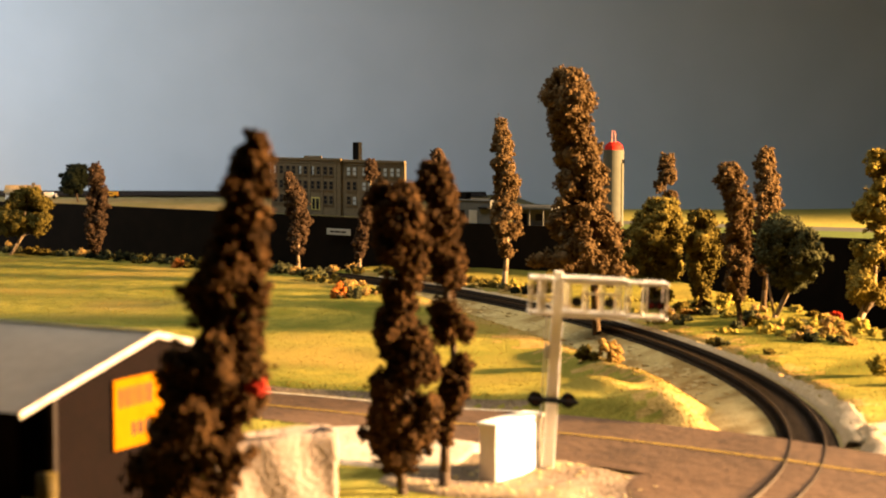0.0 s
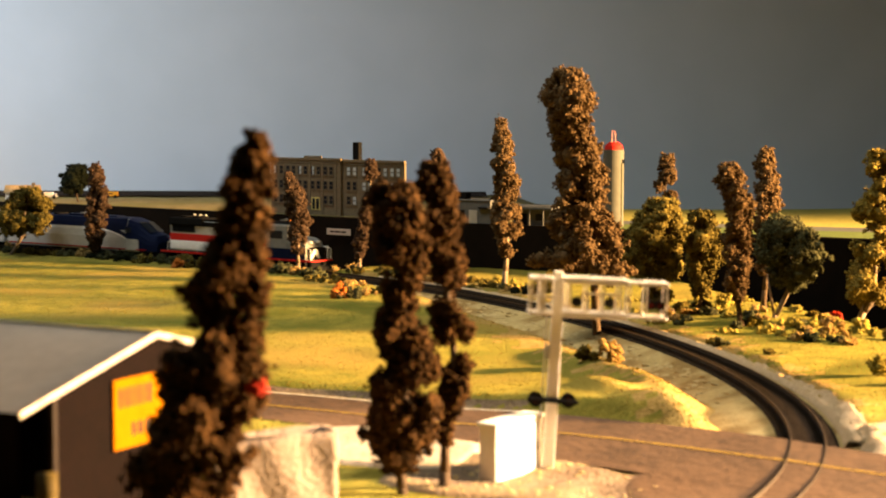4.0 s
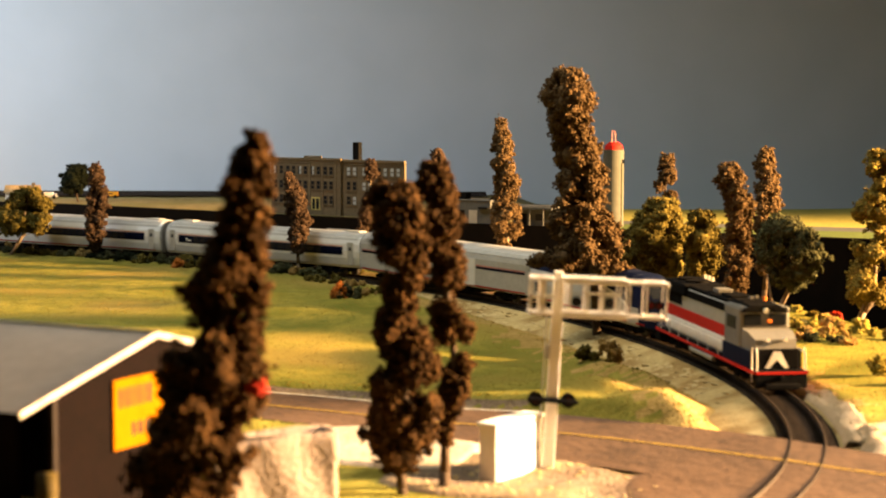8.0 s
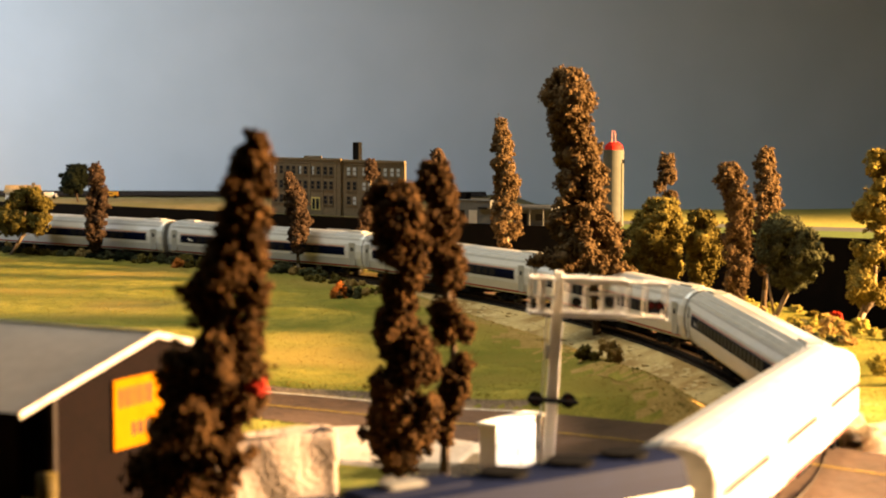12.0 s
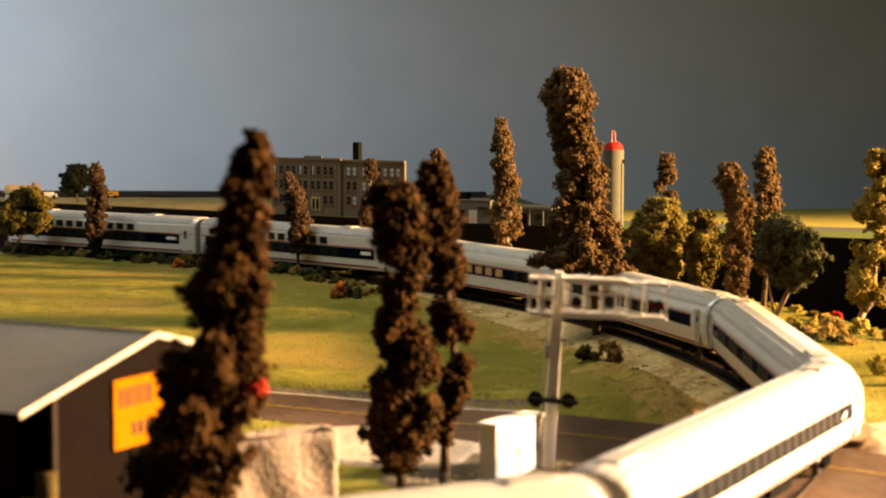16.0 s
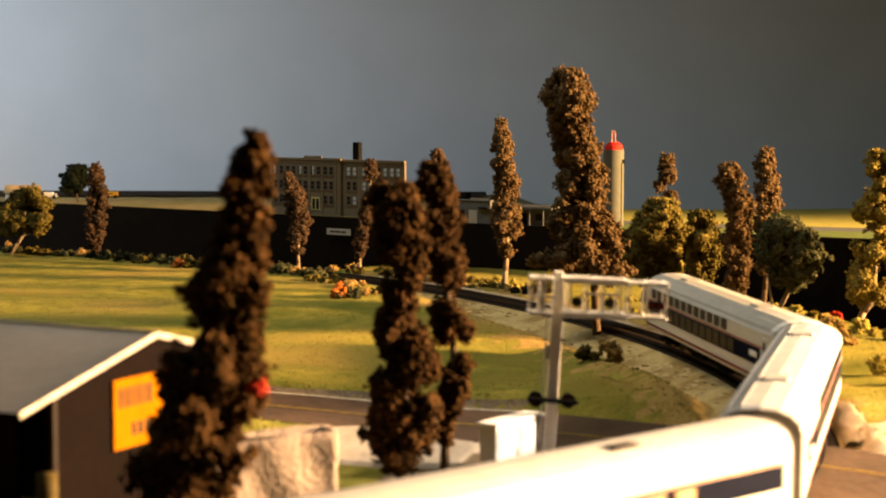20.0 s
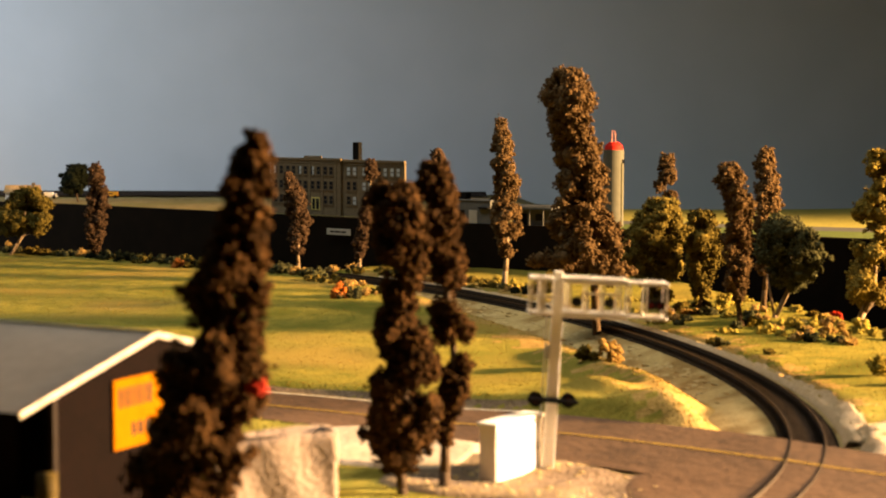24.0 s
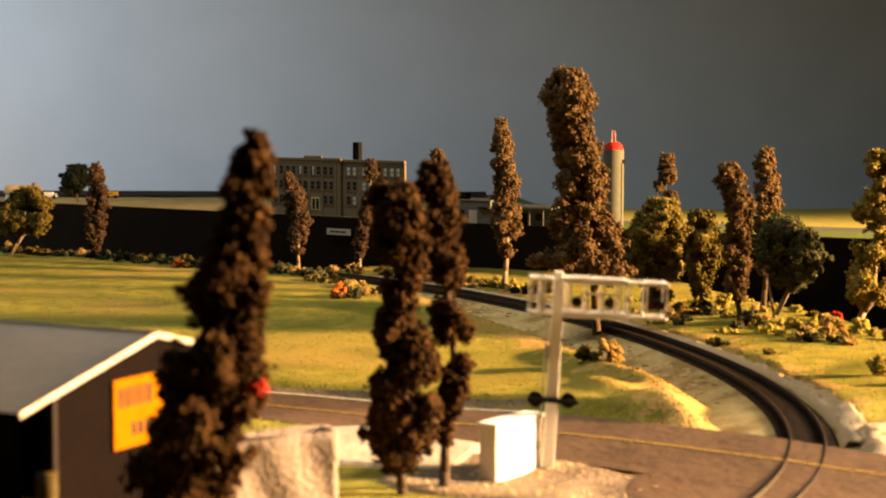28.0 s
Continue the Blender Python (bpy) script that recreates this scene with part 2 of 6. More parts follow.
def height(x, y):
    x, y = np.asarray(x, float), np.asarray(y, float)
    z = 0.05 + 0.14 * wob(x, y, 0.22) + 0.06 * wob(x, y, 0.7, 2.0)
    z = z - 1.1 * np.exp(-(((x - 6) / 10) ** 2 + ((y - 130) / 24) ** 2))
    z = z - 0.75 * np.exp(-(((x + 16) / 22) ** 2 + ((y - 120) / 16) ** 2))
    z = z + 0.5 * np.exp(-(((x - 9.5) / 5.0) ** 2 + ((y - 108) / 2.2) ** 2)) + 0.5 * np.exp(-(((x - 12) / 4.0) ** 2 + ((y - 101) / 1.8) ** 2))
    z = z + 0.45 * np.exp(-(((x - 7) / 8) ** 2 + ((y - 102) / 6) ** 2))
    z = z - 0.5 * np.exp(-(((x - 4.0) / 6.5) ** 2 + ((y - 82) / 5.0) ** 2))
    z = z + np.exp(-(((x - 26) / 5.0) ** 2 + ((y - 93) / 6.0) ** 2)) * (0.12 + 0.3 * wob(x, y, 0.5, 6.0) + 0.16 * wob(x, y, 1.3, 2.0))
    z = np.where(x > 17, z + 0.02 + 0.16 * wob(x, y, 0.35, 4.0), z)
    z = z - 0.8 * (smooth01(62, 75, -x) + (1 - smooth01(30, 50, y)))
    d, zr = road_of(x, y)
    w = smooth01(5.4, 7.2, d)
    z = z * w + (zr - 0.22) * (1 - w)
    td, ts = track_of(x, y)
    drop = np.interp(ts, [20, 45, 70, 110, 128, 140], [0.3, 0.5, 0.74, 0.72, 0.4, 0.3])
    low = np.where(td > 0, drop, 0.2)
    a = np.abs(td)
    wide = np.where(td > 0, np.interp(ts, [25, 60, 118, 135], [0.0, 1.0, 1.0, 0.0]), 0.0)
    bed = -0.8 - (low - 0.2) * smooth01(1.9, 5.6, a)
    z = z - 2.2 * smooth01(2.4, 3.2, -td) * (1 - smooth01(14, 24, ts)) * (ts > -300) * (x > -75)
    w = smooth01(2.2 + 2.0 * wide, 3.2 + 3.6 * wide, a)
    z = z * w + np.minimum(bed, z) * (1 - w)
    clear = smooth01(3.4, 4.8, a) * smooth01(5.5, 6.8, d) * (td > 0)
    for ax, ay, bx, by, amp, wide_ in RIDGES:
        dx, dy = bx - ax, by - ay
        q = np.clip(((x - ax) * dx + (y - ay) * dy) / (dx * dx + dy * dy), 0, 1)
        z = z + amp * clear * np.exp(-(np.hypot(x - ax - q * dx, y - ay - q * dy) / wide_) ** 2)
    return z


def edge_x(y):
    """The bench's right-hand edge."""
    return np.interp(y, [-400, 60, 100, 134, 151, 182, 300], [140, 60, 40, 33.2, 29.4, 20, 20])


def grid_axis(lo, a, b, hi, step, coarse):
    return np.concatenate([np.arange(lo, a, coarse), np.arange(a, b, step), np.arange(b, hi + 1, coarse)])


def make_ground():
    gx = grid_axis(-230, -62, 41, 140, 0.7, 12)
    gy = grid_axis(-340, 72, 214, 250, 0.7, 12)
    X, Y = np.meshgrid(gx, gy)
    X = np.minimum(X, edge_x(Y) - 0.0)
    Z = height(X, Y)
    n = len(gx)
    verts = np.stack([X.ravel(), Y.ravel(), Z.ravel()], 1)
    faces = []
    for j in range(len(gy) - 1):
        for i in range(n - 1):
            if X[j, i + 1] - X[j, i] > 1e-6 or X[j + 1, i + 1] - X[j + 1, i] > 1e-6:
                faces.append((j * n + i, j * n + i + 1, (j + 1) * n + i + 1, (j + 1) * n + i))
    ob = new("ground", pydata("ground", verts, faces, "grass", True))
    me = ob.data
    me.materials.append(M["straw"])
    mid = np.array([tuple(p.center) for p in me.polygons]) / C
    td, ts = track_of(mid[:, 0], mid[:, 1])
    share = np.where((td > 0) & (ts > 50) & (ts < 128), 1 - smooth01(5.5, 10.5, td + 1.5 * wob(mid[:, 0], mid[:, 1], 0.6, 3.0)), 0.0)
    share = np.maximum(share, np.where((td < 0) & (ts > 25) & (ts < 128), 0.75 * (1 - smooth01(3.2, 5.5, -td + 1.2 * wob(mid[:, 0], mid[:, 1], 0.5, 5.0))), 0.0))
    me.polygons.foreach_set("material_index", (np.random.default_rng(4).random(len(mid)) < share).astype(np.int32))
    tagged(ob, "sunlit yellow-green flock grass of a model railway bench", "ground", kind="structure")


make_ground()


def strip(offs, s0, s1, step, material, name, label, kind="structure", category="track bed"):
    """A loft along the track: offs are (offset to the right of travel, z) or a function of s."""
    verts, faces = [], []
    ss = np.arange(s0, s1 + 0.01, step)
    k = 0
    for s in ss:
        x, y, t = track(s)
        pts = offs(s) if callable(offs) else offs
        k = len(pts)
        verts += [(x + o * math.sin(t), y - o * math.cos(t), z) for o, z in pts]
    for j in range(len(ss) - 1):
        faces += [(j * k + i, j * k + i + 1, (j + 1) * k + i + 1, (j + 1) * k + i) for i in range(k - 1)]
    return verts, faces


def bed_section(s):
    d = float(np.interp(s, [20, 45, 70, 110, 128, 140], [0.3, 0.5, 0.74, 0.72, 0.4, 0.3]))
    j = 0.1 * noise.noise((s * 0.7, 3, 0))
    j2 = 0.12 * noise.noise((s * 0.5, 9, 0))
    w = float(np.interp(s, [25, 60, 118, 135], [0.0, 1.0, 1.0, 0.0]))
    return [(-4.0 + j2, -1.2), (-2.9 + j2, -0.28 + j), (-1.8, -0.44), (1.75 + j * 0.4, -0.44), (2.3 + 0.6 * w + j2, -0.5 - d * 0.38 * w + j), (2.7 + 2.0 * w + j2, -0.45 - d * w + j), (3.2 + 2.4 * w, -1.0 - d)]


bed = new("track_bed", pydata("bed", *strip(bed_section, -330, 655, 0.5, "", "", ""), "slope", True))
tagged(bed, "pale gravel embankment under the curving model track", "embankment", kind="structure")


def ballast_section(s):
    j = 0.12 * noise.noise((s * 1.7, 1, 0))
    return [(-1.75 - j, -0.55), (-1.5, -0.33), (-0.8, -0.27), (0.8, -0.27), (1.4, -0.32), (1.68 + j, -0.55)]


def outer_section(s):
    """Pale gravel lip between the track bed and the lawn outside the curve."""
    x, y, t = track(s)
    wd = float(np.interp(s, [30, 75, 105, 124], [0.05, 0.15, 0.5, 1.3]))
    out = [(-1.8, -0.40), (-2.0, -0.02 + 0.1 * noise.noise((s * 0.8, 5, 0)))]
    for q in (0.35, 0.7, 1.0):
        o = -2.4 - wd * q - 0.25 * noise.noise((s * 0.45, 7, 0)) * q
        z = float(height(np.array([x + o * math.sin(t)]), np.array([y - o * math.cos(t)]))[0])
        out.append((o, z + (0.14 * (1 - q) + 0.02) + 0.1 * noise.noise((s * 0.9, q * 5, 2))))
    return out


tagged(new("gravel_lip", pydata("gravel_lip", *strip(outer_section, 30, 124.5, 0.6, "", "", ""), "gravel", True)), "pale gravel lip along the outside of the track", "gravel", kind="structure")


RAILWAY = thing("railway_track", 0, 0, 0, 0, "single model railway track with dark ties and rusty rails on a curve", "track", kind="structure")
part("ballast", pydata("ballast", *strip(ballast_section, -330, 655, 0.5, "", "", ""), "ballast", True), "ballast", RAILWAY)
for side in (-1, 1):
    o = side * 0.87
    sec = [(o - 0.10, -0.27), (o - 0.04, -0.2), (o - 0.035, -0.05), (o - 0.03, 0.0), (o + 0.03, 0.0), (o + 0.035, -0.05), (o + 0.04, -0.2), (o + 0.10, -0.27)]
    part("rail", pydata("rail", *strip(sec, -330, 655, 1.0, "", "", ""), "rail"), "rail", RAILWAY)
# ---- road, pad, verge ----


def ribbon(line, o0, o1, lift, step, material, name, width_cells=6, zfun=None):
    """A strip that follows a polyline between two side offsets and lies on the ground or the road."""
    pts = np.array(line, float)
    seg = np.hypot(*np.diff(pts, axis=0).T)
    cum = np.concatenate([[0], np.cumsum(seg)])
    t = np.arange(0, cum[-1] + 0.01, step)
    px, py = np.interp(t, cum, pts[:, 0]), np.interp(t, cum, pts[:, 1])
    for _ in range(12):
        px[1:-1] = (px[:-2] + 2 * px[1:-1] + px[2:]) / 4
        py[1:-1] = (py[:-2] + 2 * py[1:-1] + py[2:]) / 4
    gx, gy = np.gradient(px), np.gradient(py)
    g = np.hypot(gx, gy)
    offs = np.linspace(o0, o1, width_cells + 1)
    X = px[:, None] + offs[None, :] * (gy / g)[:, None]
    Y = py[:, None] - offs[None, :] * (gx / g)[:, None]
    Z = (zfun or (lambda a, b: road_of(a, b)[1]))(X, Y) + lift
    k = width_cells + 1
    verts = np.stack([X.ravel(), Y.ravel(), Z.ravel()], 1)
    faces = [(j * k + i, (j * k + i) + 1, (j + 1) * k + i + 1, (j + 1) * k + i) for j in range(len(t) - 1) for i in range(width_cells)]
    return pydata(name, verts, faces, material, True)


def road_z(x, y):
    return road_of(x, y)[1] - 0.0


road = tagged(new("road", ribbon(ROAD, -5.3, 5.3, 0.0, 1.0, "asphalt", "road", 10)), "worn brown-grey model road with faded lane paint", "road", kind="structure")
tagged(new("road_shoulder", ribbon(ROAD[:4], -6.5, -5.3, 0.0, 1.0, "verge", "shoulder", 2, lambda a, b: np.maximum(height(a, b) + 0.03, road_of(a, b)[1] - 0.06))), "pale sandy strip along the road edge", "shoulder", kind="structure")
tagged(new("road_shoulder", ribbon(ROAD[2:4], 5.3, 7.4, 0.0, 1.0, "verge", "shoulder", 3, lambda a, b: np.maximum(height(a, b) + 0.03, road_of(a, b)[1] - 0.06))), "dusty strip along the near road edge", "shoulder", kind="structure")
part("lane_line", ribbon(ROAD, -0.75, -0.5, 0.035, 1.0, "lane", "lane", 1), "lane", road, "faded yellow centre line")
part("edge_line", ribbon(ROAD[:4], 4.75, 5.05, 0.03, 1.0, "edge", "edge", 1), "edge", road, "pale edge line")
part("edge_line", ribbon(ROAD[:4], -5.05, -4.8, 0.03, 1.0, "edge", "edge", 1), "edge", road, "pale edge line")

# ---- back bench: dark fascia and the raised land behind it ----
PZ = 4.7
WALL = [(-88, 246), (-48, 225), (-5, 194), (18, 180), (38, 168), (80, 150)]


def fascia():
    bm = bmesh.new()
    rows = []
    for x, y in WALL:
        rows.append([bm.verts.new((x, y, z)) for z in (-30, PZ)] + [bm.verts.new((x + 0.6, y + 1.0, z)) for z in (PZ, -30)])
    for a, b in zip(rows[:-1], rows[1:]):
        for i in range(4):
            bm.faces.new((a[i], b[i], b[(i + 1) % 4], a[(i + 1) % 4]))
    bm.faces.new(rows[0])
    bm.faces.new(rows[-1][::-1])
    ob = new("fascia_wall", mesh_of(bm, "fascia"))
    tagged(ob, "dark brown painted fascia board of the raised back bench", "fascia", kind="structure")
    return ob


fascia()


def wall_y(x):
    return np.interp(x, [p[0] for p in WALL], [p[1] for p in WALL])


def plateau():
    gx = np.arange(-88, 81, 1.5)
    v = np.linspace(0, 1, 40)
    X, V = np.meshgrid(gx, v)
    Y0 = wall_y(X) + 0.4
    Y = Y0 + V * (252.0 - Y0)
    east = smooth01(8, 20, X)
    crest = 0.45 * smooth01(38, 58, X) + 0.12 * wob(X, Y, 0.16, 1.0)
    Z = PZ - 0.03 + 0.08 * wob(X, Y, 0.5) * V + east * (crest * smooth01(188, 212, Y) - 3.6 * smooth01(214, 252, Y))
    k = len(gx)
    verts = np.stack([X.ravel(), Y.ravel(), Z.ravel()], 1)
    faces = [(j * k + i, j * k + i + 1, (j + 1) * k + i + 1, (j + 1) * k + i) for j in range(len(v) - 1) for i in range(k - 1)]
    me = pydata("plateau", verts, faces, "dry", True)
    me.materials.append(M["hill"])
    me.materials.append(M["hillgreen"])
    me.materials.append(M["greywall"])
    for p in me.polygons:
        i, j = p.index % (k - 1), p.index // (k - 1)
        if gx[i] > 12:
            p.material_index = 2 if v[j] < 0.11 else (3 if v[j] < 0.18 else 1)
    ob = new("back_field", me)
    tagged(ob, "dry straw-coloured field on the raised back bench", "field", kind="structure")


plateau()
tagged(new("back_road", pydata("back_road", [(-88, 243, PZ + 0.16), (6, 243, PZ + 0.16), (6, 250.5, PZ + 0.5), (-88, 250.5, PZ + 0.5)], [(0, 1, 2, 3)], "ballast")),
       "dark road strip along the foot of the sky backdrop", "road", kind="structure")

# ---- room ----


def slab(name, x0, x1, y0, y1, z0, z1, material, label, category):
    ob = new(name, mesh_of(nb((x0, x1, y0, y1, z0, z1)), material))
    return tagged(ob, label, category, kind="structure")


slab("backdrop", -290, 230, 252, 258, -95, 170, "sky", "plain grey-blue painted sky backdrop wall", "backdrop")
slab("wall_west", -296, -290, -400, 258, -95, 170, "plaster", "plain grey room wall", "wall")
slab("wall_east", 230, 236, -400, 258, -95, 170, "plaster", "plain grey room wall", "wall")
slab("wall_south", -290, 230, -406, -400, -95, 170, "plaster", "plain grey room wall", "wall")
slab("floor", -296, 236, -406, 258, -101, -95, "fascia", "dark room floor", "floor")
slab("ceiling", -296, 236, -406, 258, 230, 236, "plaster", "plain grey room ceiling", "ceiling")
for ob in list(bpy.data.objects):
    if ob.name.startswith("wall_") or ob.name == "backdrop":
        for v in ob.data.vertices:
            if v.co.z > 1:
                v.co.z = 2.30

# ---- foliage ----


def clump_shape(sub, jitter, seed):
    bm = bmesh.new()
    bmesh.ops.create_icosphere(bm, subdivisions=sub, radius=1)
    rnd = random.Random(seed)
    vs = np.array([tuple(v.co) for v in bm.verts])
    vs *= np.array([[1 + jitter * (rnd.random() * 2 - 1)] for _ in vs])
    fs = np.array([[v.index for v in f.verts] for f in bm.faces])
    bm.free()
    return vs, fs


BIG = [clump_shape(2, 0.36, i) for i in range(5)]


def crumb_shape(seed):
    rnd = random.Random(seed)
    vs = np.array([(1, 0, 0), (-1, 0, 0), (0, 1, 0), (0, -1, 0), (0, 0, 1), (0, 0, -1)], float)
    vs *= np.array([[0.75 + 0.6 * rnd.random()] for _ in vs])
    vs += np.array([[rnd.uniform(-0.25, 0.25) for _ in range(3)] for _ in vs])
    fs = [(0, 2, 4), (2, 1, 4), (1, 3, 4), (3, 0, 4), (2, 0, 5), (1, 2, 5), (3, 1, 5), (0, 3, 5)]
    return vs, np.array(fs)


SMALL = [crumb_shape(20 + i) for i in range(5)]


def pieces(name, groups, material):
    """One mesh from groups of (unit shape, centres, radii), each piece turned at random."""
    V, F, n = [], [], 0
    for (vs, fs), P, R, rng in groups:
        k = len(P)
        if not k:
            continue
        a, b = rng.random(k) * 6.283, rng.random(k) * 6.283
        ca, sa, cb, sb, o = np.cos(a), np.sin(a), np.cos(b), np.sin(b), np.zeros(k)
        T = np.stack([np.stack([ca, -sa * cb, sa * sb], 1), np.stack([sa, ca * cb, -ca * sb], 1), np.stack([o, sb, cb], 1)], 1)
        W = vs[None] * (R[:, None] * (0.75 + 0.5 * rng.random((k, 3))))[:, None, :]
        V.append((np.einsum("kij,kvj->kvi", T, W) + P[:, None, :]).reshape(-1, 3))
        F.append((fs[None] + (n + np.arange(k) * len(vs))[:, None, None]).reshape(-1, 3))
        n += k * len(vs)
    V, F = np.concatenate(V) * C, np.concatenate(F)
    me = bpy.data.meshes.new(name)
    me.vertices.add(len(V))
    me.vertices.foreach_set("co", V.ravel())
    me.loops.add(F.size)
    me.loops.foreach_set("vertex_index", F.ravel())
    me.polygons.add(len(F))
    me.polygons.foreach_set("loop_start", np.arange(0, F.size, 3))
    me.update()
    me.validate()
    me.materials.append(M[material])
    return me


def foliage(name, centres, radii, material, seed, crumb=0.11, cover=0.85):
    """Foam foliage: lumps with a rough core, covered all over with fine crumbs, as one mesh."""
    rng = np.random.default_rng(seed)
    P, R = np.asarray(centres, float), np.asarray(radii, float)
    groups = []
    for q in range(5):
        pick = np.arange(len(P)) % 5 == q
        groups.append((BIG[q], P[pick], R[pick] * 0.74, rng))
    cnt = np.maximum(6, (cover * 4 * (R / crumb) ** 2).astype(int))
    own = np.repeat(np.arange(len(P)), cnt)
    d = rng.normal(size=(len(own), 3))
    d /= np.linalg.norm(d, axis=1)[:, None]
    swell = 1 + 0.22 * np.sin(d[:, 0] * 5 + own) * np.cos(d[:, 2] * 4.3 + own * 1.7) + 0.16 * np.sin(d[:, 1] * 9 + own * 2.3)
    X = P[own] + d * (R[own] * swell * (0.80 + 0.26 * rng.random(len(own)) ** 2))[:, None]
    keep = np.ones(len(X), bool)
    for c, r in zip(P, R):
        near = np.einsum("ij,ij->i", X - c, X - c) < (r * 0.66) ** 2
        keep &= ~near
    X = X[keep]
    size = crumb * (0.55 + 0.9 * rng.random(len(X)) ** 1.5)
    for q in range(5):
        groups.append((SMALL[q], X[q::5], size[q::5], rng))
    return pieces(name, groups, material)


def trunk_mesh(points, r0, r1, limbs=(), material="bark"):
    bm = bmesh.new()
    n = len(points) - 1
    for i in range(n):
        rod(bm, points[i], points[i + 1], r0 + (r1 - r0) * i / n, r0 + (r1 - r0) * (i + 1) / n, 7)
    for a, b, r in limbs:
        rod(bm, a, b, r, r * 0.5, 6)
    bmesh.ops.create_cone(bm, cap_ends=True, segments=8, radius1=r0 * 1.7, radius2=r0, depth=r0 * 2, matrix=Matrix.Translation(Vector(points[0]) + Vector((0, 0, r0 * 0.9))))
    return mesh_of(bm, material, True)


def tree(x, y, z, rows, material, seed, label, bark="bark", clump=0.31, fill=1.0, stems=((0.0, 0.0),), group="foam trees", deep=1.0, lump=0.42, extra=()):
    """A model tree: wire trunk and a ragged crown of foam lumps. rows: (height, centre offset, half width) from below, in cm."""
    rng = np.random.default_rng(seed)
    t = thing("tree", x, y, z, 0, label, "tree", group)
    hs, os_, ws = (np.array([r[i] for r in rows], float) for i in range(3))
    top = hs[-1]
    off2 = lambda h: 0.25 * math.sin(h * 0.9 + seed)
    limbs, cs, rs = [], [], []
    hh = np.linspace(hs[0], top, 300)
    ww = np.interp(hh, hs, ws)
    size = lambda w: float(np.clip(lump * w, 0.9 * clump, 2.6 * clump))
    dens = np.array([w / size(w) ** 2 for w in ww])
    n = int(fill * 2.3 * float(np.sum(dens)) * (hh[1] - hh[0])) + 6
    cdf = np.cumsum(dens)
    cdf = cdf / cdf[-1]
    for i in range(n):
        h = float(np.interp((i + rng.random()) / n, cdf, hh))
        w = float(np.interp(h, hs, ws))
        r = size(w) * (0.6 + 0.75 * rng.random())
        a = i * 2.4 + rng.normal() * 0.5
        q = max(0.0, w - r * 0.86) * (0.72 + 0.36 * rng.random())
        h = min(h, top - r * 0.85)
        ox = float(np.interp(h, hs, os_))
        c = (ox + math.cos(a) * q, off2(h) + math.sin(a) * q * deep, h)
        if h < 0.9 * top and noise.noise((c[0] * 0.9 + seed * 3.1, c[1] * 0.9, h * 0.8)) < -0.23:
            continue
        cs.append(c)
        rs.append(r)
        if i % 6 == 0:
            limbs.append(((ox * 0.9, off2(h), max(0.4, h - 0.5)), c, 0.05))
        if rng.random() < 0.55:
            k = 1.0 + 0.35 * rng.random()
            cs.append((ox + math.cos(a + 0.3) * (q + r * 0.75) * k * 0.92, off2(h) + math.sin(a + 0.3) * (q + r * 0.75) * k * deep * 0.92, h + rng.normal() * 0.2))
            rs.append(r * (0.28 + 0.2 * rng.random()))
    for ex, ez, er in extra:
        limbs.append(((0.0, 0.0, ez - 0.6), (ex, 0.0, ez), 0.06))
        cs.append((ex, 0.0, ez))
        rs.append(er)
    pts = [(os_[0] * 0.0 + stems[0][0], stems[0][1], -0.2), (os_[0] * 0.5, off2(hs[0] * 0.5), hs[0] * 0.5)]
    pts += [(float(np.interp(h, hs, os_)), off2(h), float(h)) for h in np.linspace(hs[0], top * 0.95, 6)]
    for k, (sx, sy) in enumerate(stems[1:]):
        limbs.append(((0.1 * sx, 0.1 * sy, 0.15), (sx, sy, hs[0] + 0.8), 0.012 * top + 0.05))
    part("trunk", trunk_mesh(pts, 0.014 * top + 0.07, 0.05, limbs, bark), bark, t)
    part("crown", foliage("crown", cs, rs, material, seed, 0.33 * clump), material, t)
    return t


def bush(x, y, wide, tall, material, seed, label, clump=0.17, group="bushes", z=None):
    rng = np.random.default_rng(seed)
    z = float(height(np.array([x]), np.array([y]))[0]) if z is None else z
    n = int(6 + 14 * wide * tall / (clump * 7) ** 1.0 * 0.5)
    cs, rs = [], []
    for i in range(n):
        a, q = rng.random() * 6.28, math.sqrt(rng.random())
        cs.append((math.cos(a) * q * wide / 2, math.sin(a) * q * wide / 2, clump * 0.3 + rng.random() * (tall - clump) * (1 - 0.6 * q)))
        rs.append(clump * (0.6 + 0.8 * rng.random()))
    material = {"yellowgreen": "lowgreen", "tan": "lowtan"}.get(material, material)
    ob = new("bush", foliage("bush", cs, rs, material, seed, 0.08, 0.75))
    ob.matrix_basis = at(x, y, z - 0.02)
    return tagged(ob, label, "bush", group)


BROWN = "tall narrow model tree with crumbly dry brown foliage"


def on(x, y):
    return float(height(np.array([x]), np.array([y]))[0])


